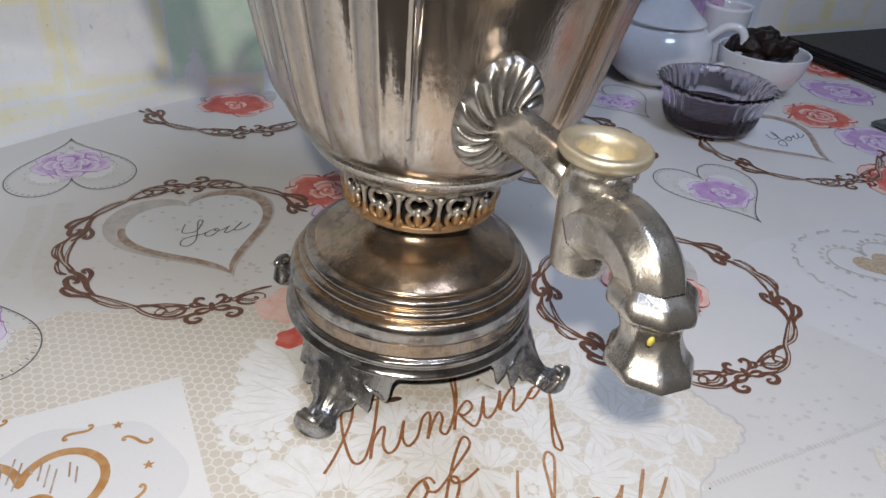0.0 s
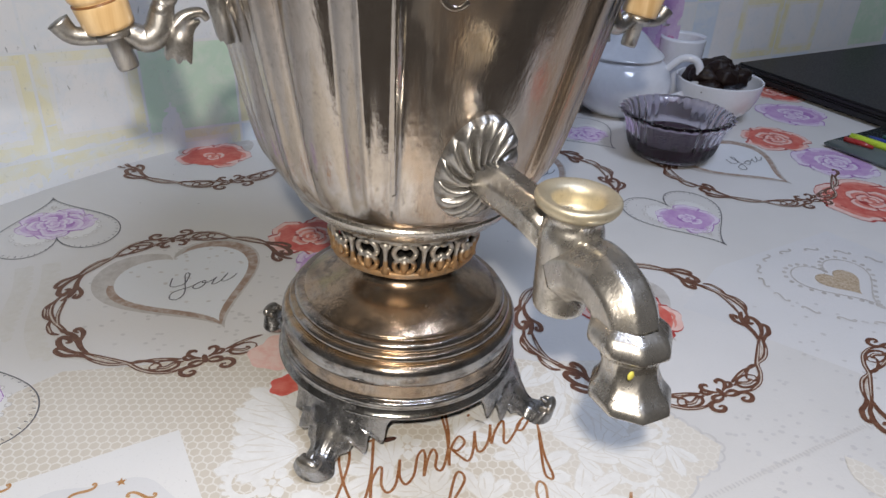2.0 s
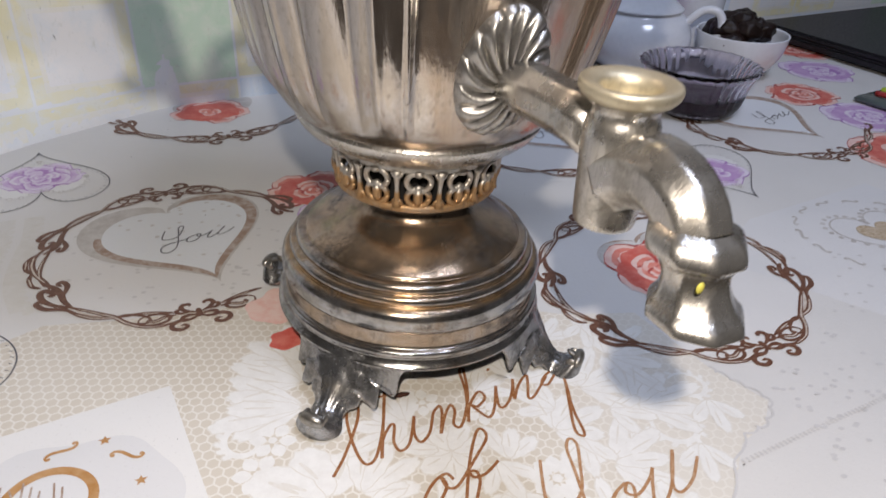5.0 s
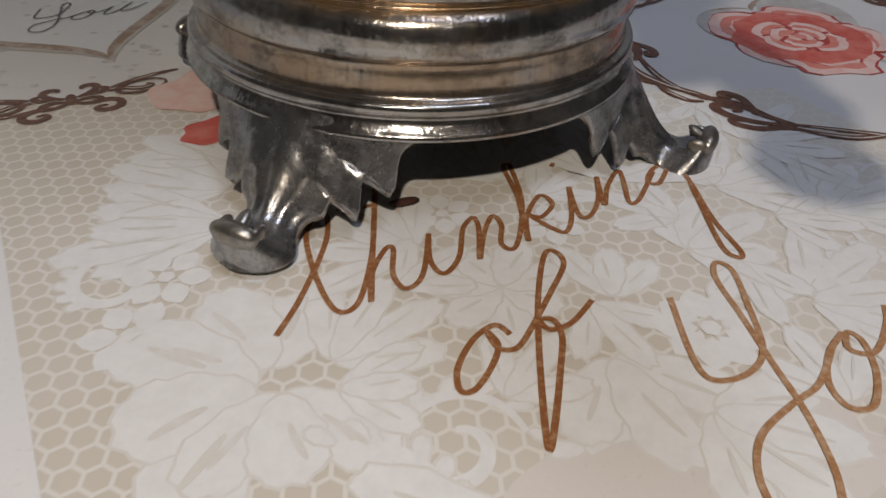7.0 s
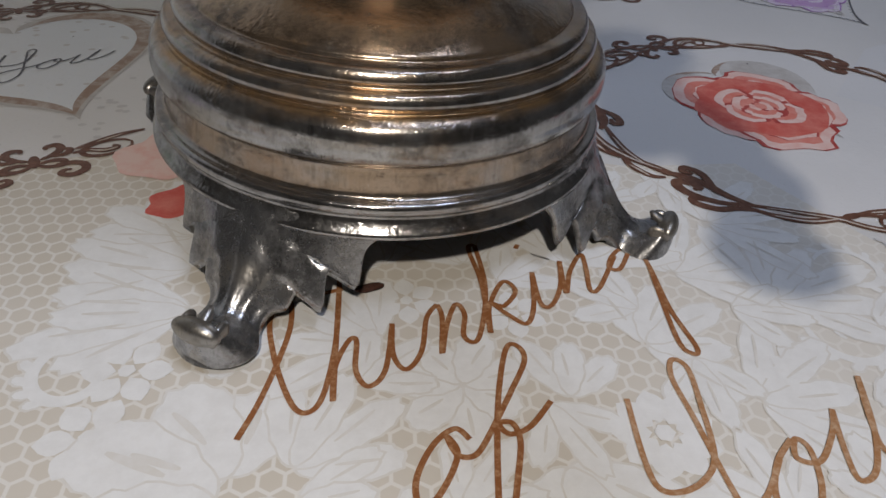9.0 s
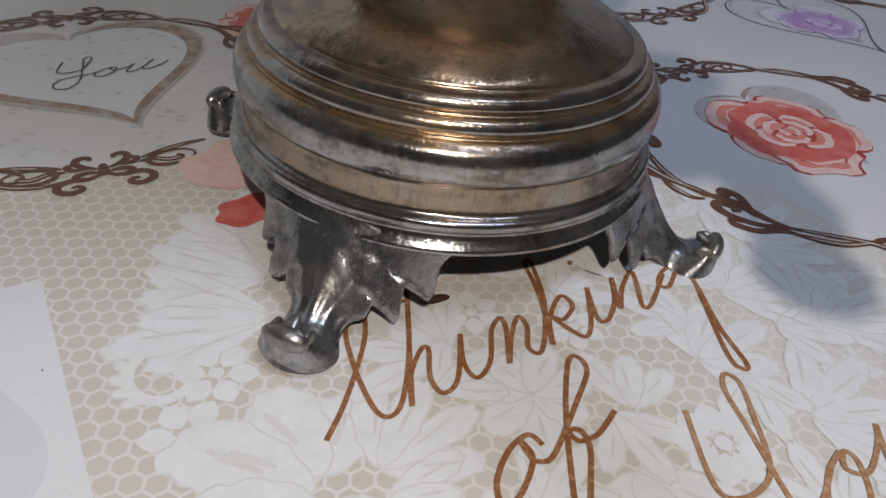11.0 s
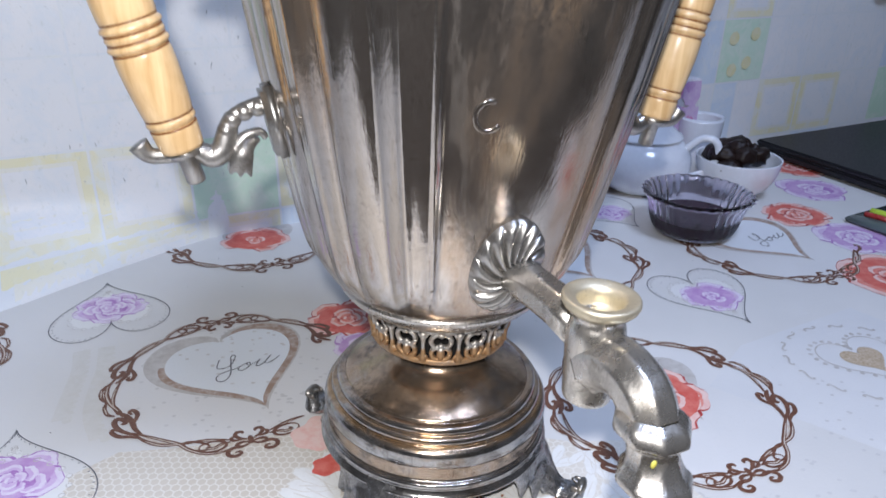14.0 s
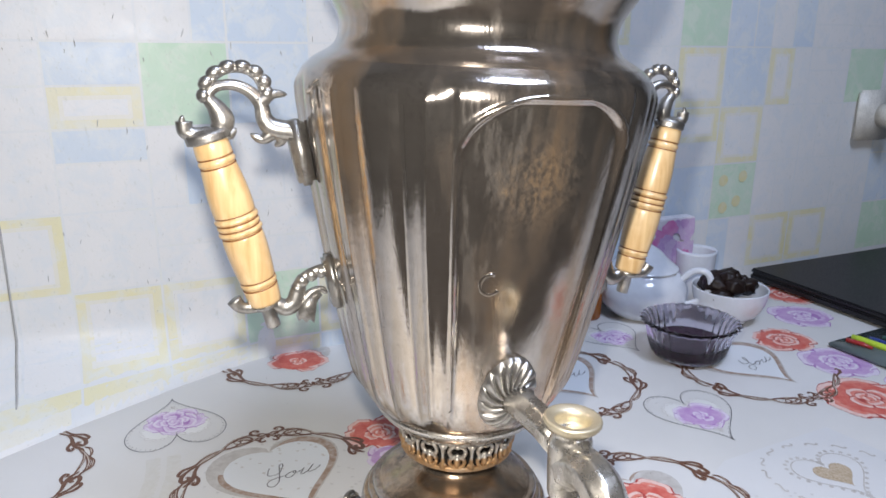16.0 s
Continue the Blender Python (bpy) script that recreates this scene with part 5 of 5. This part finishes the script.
    bm = box(bmesh.new(), (-0.0045, -0.0068, -0.0185), (0.0045, 0.0068, 0.0185), 0.0022)
    bmesh.ops.transform(bm, matrix=Matrix.Translation((0.1045, 0, 0.2945)) @ Matrix.Rotation(radians(11), 4, "Y"), verts=bm.verts)
    part("mounting_plate", bm, STEEL, arm)
    for ob in (arm, *arm.children):
        bend(ob)
    # lower bracket: dish under the grip, curled arm, leaf, plate and bolt end
    bm = bmesh.new()
    tube(smooth_path([(0.144, 0, 0.206), (0.1395, 0, 0.2008), (0.13, 0, 0.2005), (0.121, 0, 0.2015), (0.1145, 0, 0.1985), (0.1095, 0, 0.2015), (0.1075, 0, 0.208), (0.105, 0, 0.2145), (0.0985, 0, 0.219), (0.0885, 0, 0.2215)], 5),
         lambda t: 0.0036 - 0.0008 * math.sin(9 * t), 10, bm, up=(0, 1, 0), flat=1.25)
    low_arm = part("lower_bracket", bm, STEEL, grip, "curled cast nickel arm")
    part("leaf", tube(smooth_path([(0.1045, 0, 0.2005), (0.1, 0, 0.2065), (0.0935, 0, 0.2085), (0.0905, 0, 0.2055)], 5), lambda t: 0.0033 * (1 - 0.6 * t), 10, up=(0, 1, 0)), STEEL, low_arm)
    bm = bmesh.new()
    tail = [(0.1005, 0.2065), (0.1048, 0.2035), (0.1072, 0.1975), (0.108, 0.1905), (0.1052, 0.1922), (0.1035, 0.1888), (0.1012, 0.1915), (0.0985, 0.1885), (0.0975, 0.195), (0.0965, 0.2015), (0.093, 0.2055)]
    sides = [[bm.verts.new((x, y * (0.55 + 30 * (0.2065 - z)), z)) for x, z in tail] for y in (-0.0046, 0.0046)]
    bm.faces.new(sides[0])
    bm.faces.new(sides[1][::-1])
    for k in range(len(tail)):
        bm.faces.new((sides[0][k], sides[1][k], sides[1][(k + 1) % len(tail)], sides[0][(k + 1) % len(tail)]))
    bmesh.ops.recalc_face_normals(bm, faces=bm.faces)
    bmesh.ops.bevel(bm, geom=bm.edges[:], offset=0.0006, segments=2, affect="EDGES")
    part("fishtail", bm, STEEL, low_arm)
    for x, z in ((0.1088, 0.2042), (0.1076, 0.2098), (0.1048, 0.2146), (0.0995, 0.2178), (0.0935, 0.2195)):
        bm = bmesh.new()
        made = bmesh.ops.create_uvsphere(bm, u_segments=14, v_segments=10, radius=0.0041)
        bmesh.ops.translate(bm, vec=(x, 0, z), verts=made["verts"])
        part("bead", bm, STEEL, low_arm)
    bm = box(bmesh.new(), (-0.0035, -0.0068, -0.0165), (0.0035, 0.0068, 0.0165), 0.0018)
    bmesh.ops.transform(bm, matrix=Matrix.Translation((0.0865, 0, 0.213)) @ Matrix.Rotation(radians(12), 4, "Y"), verts=bm.verts)
    part("mounting_plate", bm, STEEL, low_arm)
    bm = lathe([(0.0038, -0.0165), (0.0042, -0.0155), (0.0042, -0.004), (0.007, -0.0035), (0.0072, 0.0)], 20, 0, close=True)
    bmesh.ops.transform(bm, matrix=m, verts=bm.verts)
    part("bolt", bm, STEEL, low_arm)
    return grip


handle(GRIP_AT, "turned birch handle on cast nickel brackets")
handle(GRIP_AT + math.pi, "turned birch handle on cast nickel brackets", 0.0078, 0.0065)

# ---- things on the table behind ----
PORCELAIN = plain("white_porcelain", (0.74, 0.77, 0.83), 0.12, 0.5, 0.02, 20, coat=0.4)
BLACK = plain("black_laptop_shell", (0.012, 0.012, 0.014), 0.42, 0.4, 0.1, 200)
DATES = plain("dark_dried_fruit", (0.016, 0.008, 0.006), 0.42, 0.3, 0.3, 120, 0.4)


def bottom_closed(profile, seg=72, steps=4):
    return lathe([(0.0004, profile[0][1])] + list(profile), seg, steps)


glass = Nodes("smoky_violet_glass")
glass.set(color=(0.86, 0.81, 0.9), rough=0.03, trans=1.0, ior=1.45)
JAM = plain("dark_berry_jam", (0.02, 0.004, 0.014), 0.3, 0.2, 0.2, 100)
bowl = thing("glass_bowl", "small fluted smoky violet glass bowl with dark jam in it", "bowl", pose(0.281, 0.348, 0.0008) @ Matrix.Diagonal((0.97, 0.97, 0.93, 1)))
bm = bmesh.new()
SEGB = 120
prof = smooth_path([(0.0005, 0.0035), (0.03, 0.0035), (0.0395, 0.007), (0.044, 0.018), (0.0475, 0.033), (0.0525, 0.0445), (0.057, 0.0475)], 5)
inner = [(max(0.0005, r - 0.0028), z + 0.0028) for r, z in prof[::-1]]
prof = smooth_path([(0.0005, 0.0), (0.03, 0.0), (0.041, 0.004), (0.046, 0.017), (0.0495, 0.033), (0.054, 0.044), (0.0585, 0.048)], 5) + inner
rings = []
for r, z in prof:
    amp = 0.0011 * step_to(z, 0.004, 0.014) * (1 if z < 0.046 else 1.4)
    rings.append([((r + amp * math.cos(30 * 2 * math.pi * j / SEGB)) * math.cos(2 * math.pi * j / SEGB), (r + amp * math.cos(30 * 2 * math.pi * j / SEGB)) * math.sin(2 * math.pi * j / SEGB), z) for j in range(SEGB)])
grid_faces(bm, rings)
bmesh.ops.recalc_face_normals(bm, faces=bm.faces)
part("glass", bm, glass.mat, bowl)
part("jam", lathe([(0.0005, 0.006), (0.03, 0.0062), (0.0378, 0.0094), (0.0412, 0.0155), (0.0428, 0.0208), (0.0424, 0.0214), (0.0005, 0.021)], 60, 2), JAM, bowl, "dark red jam filling the bottom")

pot = thing("teapot", "white porcelain teapot with a domed lid", "teapot", pose(0.262, 0.49, 0.0008, 0, 0, -24) @ Matrix.Scale(0.94, 4))
part("pot_body", bottom_closed([(0.034, 0), (0.042, 0.002), (0.0555, 0.014), (0.0618, 0.03), (0.0605, 0.047), (0.053, 0.06), (0.0465, 0.066), (0.0455, 0.069)]), PORCELAIN, pot)
part("pot_lid", lathe([(0.047, 0.0695), (0.0475, 0.0715), (0.04, 0.0775), (0.031, 0.0855), (0.022, 0.0945), (0.014, 0.1), (0.0085, 0.1035), (0.0075, 0.108), (0.0115, 0.1135), (0.0105, 0.119), (0.0005, 0.1215)], 60, 4), PORCELAIN, pot)
part("pot_handle", tube(smooth_path([(0.053, 0, 0.058), (0.069, 0, 0.073), (0.086, 0, 0.072), (0.092, 0, 0.055), (0.082, 0, 0.034), (0.059, 0, 0.02)], 6), 0.0048, 12, up=(0, 1, 0)), PORCELAIN, pot)
part("pot_spout", tube(smooth_path([(-0.052, 0, 0.024), (-0.075, 0, 0.036), (-0.085, 0, 0.056), (-0.097, 0, 0.07)], 6), lambda t: 0.014 - 0.0085 * t, 14, up=(0, 1, 0)), PORCELAIN, pot)

dish = thing("fruit_bowl", "small white porcelain bowl heaped with dark dried fruit", "bowl", pose(0.372, 0.468, 0.0008) @ Matrix.Scale(0.88, 4))
part("porcelain_bowl", lathe([(0.0005, 0.004), (0.024, 0.004), (0.025, 0.0), (0.028, 0.0), (0.029, 0.005), (0.042, 0.014), (0.0515, 0.032), (0.0555, 0.0515), (0.0545, 0.0525), (0.053, 0.0515), (0.049, 0.033), (0.039, 0.0165), (0.0005, 0.0095)], 72, 4), PORCELAIN, dish)
r = random.Random(7)
for k in range(19):
    a, q = r.uniform(0, 6.28), 0.037 * math.sqrt(r.random())
    bm = bmesh.new()
    bmesh.ops.create_icosphere(bm, subdivisions=3, radius=1)
    s = r.uniform(0.011, 0.0165)
    off = r.uniform(0, 50)
    for v in bm.verts:
        v.co *= 1 + 0.3 * noise.noise(v.co * 1.6 + Vector((off, 0, 0))) + 0.1 * noise.noise(v.co * 5 + Vector((off, 0, 0)))
    bmesh.ops.scale(bm, vec=(s * 1.25, s * 0.95, s * 0.85), verts=bm.verts)
    bmesh.ops.rotate(bm, matrix=Euler((r.uniform(-0.6, 0.6), r.uniform(-0.6, 0.6), r.uniform(0, 6))).to_matrix(), verts=bm.verts)
    bmesh.ops.translate(bm, vec=(q * math.cos(a), q * math.sin(a), 0.038 + 0.034 * (1 - (q / 0.042) ** 2) * r.uniform(0.55, 1)), verts=bm.verts)
    part("dried_fruit", bm, DATES, dish)

laptop = thing("laptop", "closed black laptop lying along the wall", "laptop", WALL_FRAME @ Matrix.Translation((0.512, -0.015, 0.0008)))
for name, z0, z1 in (("laptop_base", 0.003, 0.0125), ("laptop_lid", 0.0132, 0.0205)):
    bm = box(bmesh.new(), (0, -0.25, z0), (0.37, 0, z1), 0.0025)
    part(name, bm, BLACK, laptop, smooth=False)
for x, y in ((0.03, -0.22), (0.34, -0.22), (0.03, -0.03), (0.34, -0.03)):
    bm = lathe([(0.006, 0), (0.006, 0.0032)], 16, 0, close=True)
    bmesh.ops.translate(bm, vec=(x, y, 0), verts=bm.verts)
    part("rubber_foot", bm, MATT_BLACK, laptop)

# floral packet and white cup behind the teapot
PACKET = plain("white_card", (0.72, 0.7, 0.74), 0.5)
packet = thing("tea_packet", "upright white packet printed with pink and lilac flowers", "packet", WALL_FRAME @ Matrix.Translation((0.322, -0.016, 0.0008)))
part("carton", box(bmesh.new(), (-0.055, -0.01, 0), (0.055, 0.01, 0.118), 0.0015), PACKET, packet, smooth=False)
r = random.Random(3)
PINKS = [print_ink("pink_packet_print", (0.62, 0.16, 0.42), (0.68, 0.32, 0.54), 0.5, 60), LILAC[1], LILAC[0]]
for k in range(40):
    x, z, s = r.uniform(-0.046, 0.046), r.uniform(0.03, 0.112), r.uniform(0.007, 0.016)
    bm = bmesh.new()
    out = wavy_patch((x, z), s, s, 0, 0.25, 20, k)
    bm.faces.new([bm.verts.new((max(-0.053, min(0.053, p)), -0.0104 - 0.00008 * k, min(0.1165, q))) for p, q in out])
    part("flower_print", bm, PINKS[(0, 1, 2, 1)[k % 4]], packet)
cup = thing("cup", "plain white porcelain cup", "cup", pose(0.352, 0.552, 0.0008))
part("cup_wall", lathe([(0.0005, 0.003), (0.018, 0.003), (0.019, 0.0), (0.022, 0.001), (0.025, 0.02), (0.028, 0.07), (0.0272, 0.0715), (0.026, 0.07), (0.023, 0.02), (0.0005, 0.006)], 48, 3), PORCELAIN, cup)
tumbler = thing("amber_jar", "small amber brown jar", "jar", pose(0.182, 0.476, 0.0008))
part("jar_glass", bottom_closed([(0.018, 0), (0.022, 0.003), (0.022, 0.03), (0.016, 0.036), (0.016, 0.042), (0.0005, 0.0425)], 40, 3), plain("amber_glaze", (0.32, 0.1, 0.02), 0.15), tumbler)

# flat pencil case with pens
CASE = Nodes("smoky_plastic_film")
CASE.set(color=(0.09, 0.12, 0.12), rough=0.12, spec=0.5, coat=0.5)
case = thing("pencil_case", "flat dark plastic case with coloured pens lying beside the laptop", "pencil case", pose(0.545, 0.345, 0.0008, 0, 0, -62))
part("film", box(bmesh.new(), (-0.07, -0.055, 0), (0.07, 0.055, 0.006), 0.002), CASE.mat, case)
for y, x0, x1, thick, colour in ((-0.02, -0.062, -0.012, 0.004, (0.5, 0.68, 0.06)), (-0.004, -0.05, 0.05, 0.0026, (0.03, 0.06, 0.26)), (-0.034, -0.06, -0.03, 0.003, (0.4, 0.04, 0.04)), (0.014, -0.045, 0.05, 0.0022, (0.04, 0.12, 0.11))):
    bm = tube([(x0, y, 0.0082), (x0 + 0.01, y + 0.002, 0.0084), (x1 - 0.012, y + 0.004, 0.0084), (x1, y + 0.005, 0.0078)], lambda t, w=thick: w if t < 0.75 else w * 0.55, 10)
    part("pen", bm, plain("pen_plastic", colour, 0.3), case)

# socket with a plug on the wall, crumb on the cloth
WHITE_PLASTIC = plain("yellowed_white_plastic", (0.66, 0.64, 0.58), 0.4)
outlet = thing("wall_socket", "white plastic wall socket with a plug in it", "socket", WALL_FRAME @ Matrix.Translation((0.75, -0.003, 0.25)))
part("cover", box(bmesh.new(), (-0.04, -0.012, -0.04), (0.04, 0, 0.04), 0.004), WHITE_PLASTIC, outlet)
bm = lathe([(0.019, 0), (0.019, 0.02), (0.012, 0.034), (0.006, 0.036)], 32, 0, close=True)
bmesh.ops.transform(bm, matrix=Matrix.Translation((0.012, -0.012, 0)) @ Matrix.Rotation(radians(90), 4, "X"), verts=bm.verts)
part("plug", bm, WHITE_PLASTIC, outlet)
bm = bmesh.new()
bmesh.ops.create_icosphere(bm, subdivisions=2, radius=1)
for v in bm.verts:
    v.co *= 1 + 0.5 * noise.noise(v.co * 2.2)
bmesh.ops.scale(bm, vec=(0.0042, 0.0013, 0.0011), verts=bm.verts)
crumb = part("crumb", bm, plain("brown_crumb", (0.055, 0.022, 0.014), 0.8, 0.3, 0.3, 400, 0.4))
crumb.matrix_world = pose(-0.002, -0.056, 0.0018, 0, 0, 12)
tagged(crumb, "dark brown tea leaf crumb on the oilcloth", "crumb")

# specks of tea dust scattered on the cloth
r = random.Random(17)
bm = bmesh.new()
for k in range(26):
    made = bmesh.ops.create_icosphere(bm, subdivisions=1, radius=r.uniform(0.00015, 0.0004))
    bmesh.ops.scale(bm, vec=(r.uniform(0.8, 1.8), 1, 0.6), verts=made["verts"])
    bmesh.ops.translate(bm, vec=(r.uniform(-0.25, 0.35), r.uniform(-0.15, 0.3), 0.0008), verts=made["verts"])
tagged(part("tea_dust", bm, plain("dark_specks", (0.04, 0.025, 0.02), 0.8)), "tiny dark tea specks scattered on the oilcloth", "dust", kind="stuff")
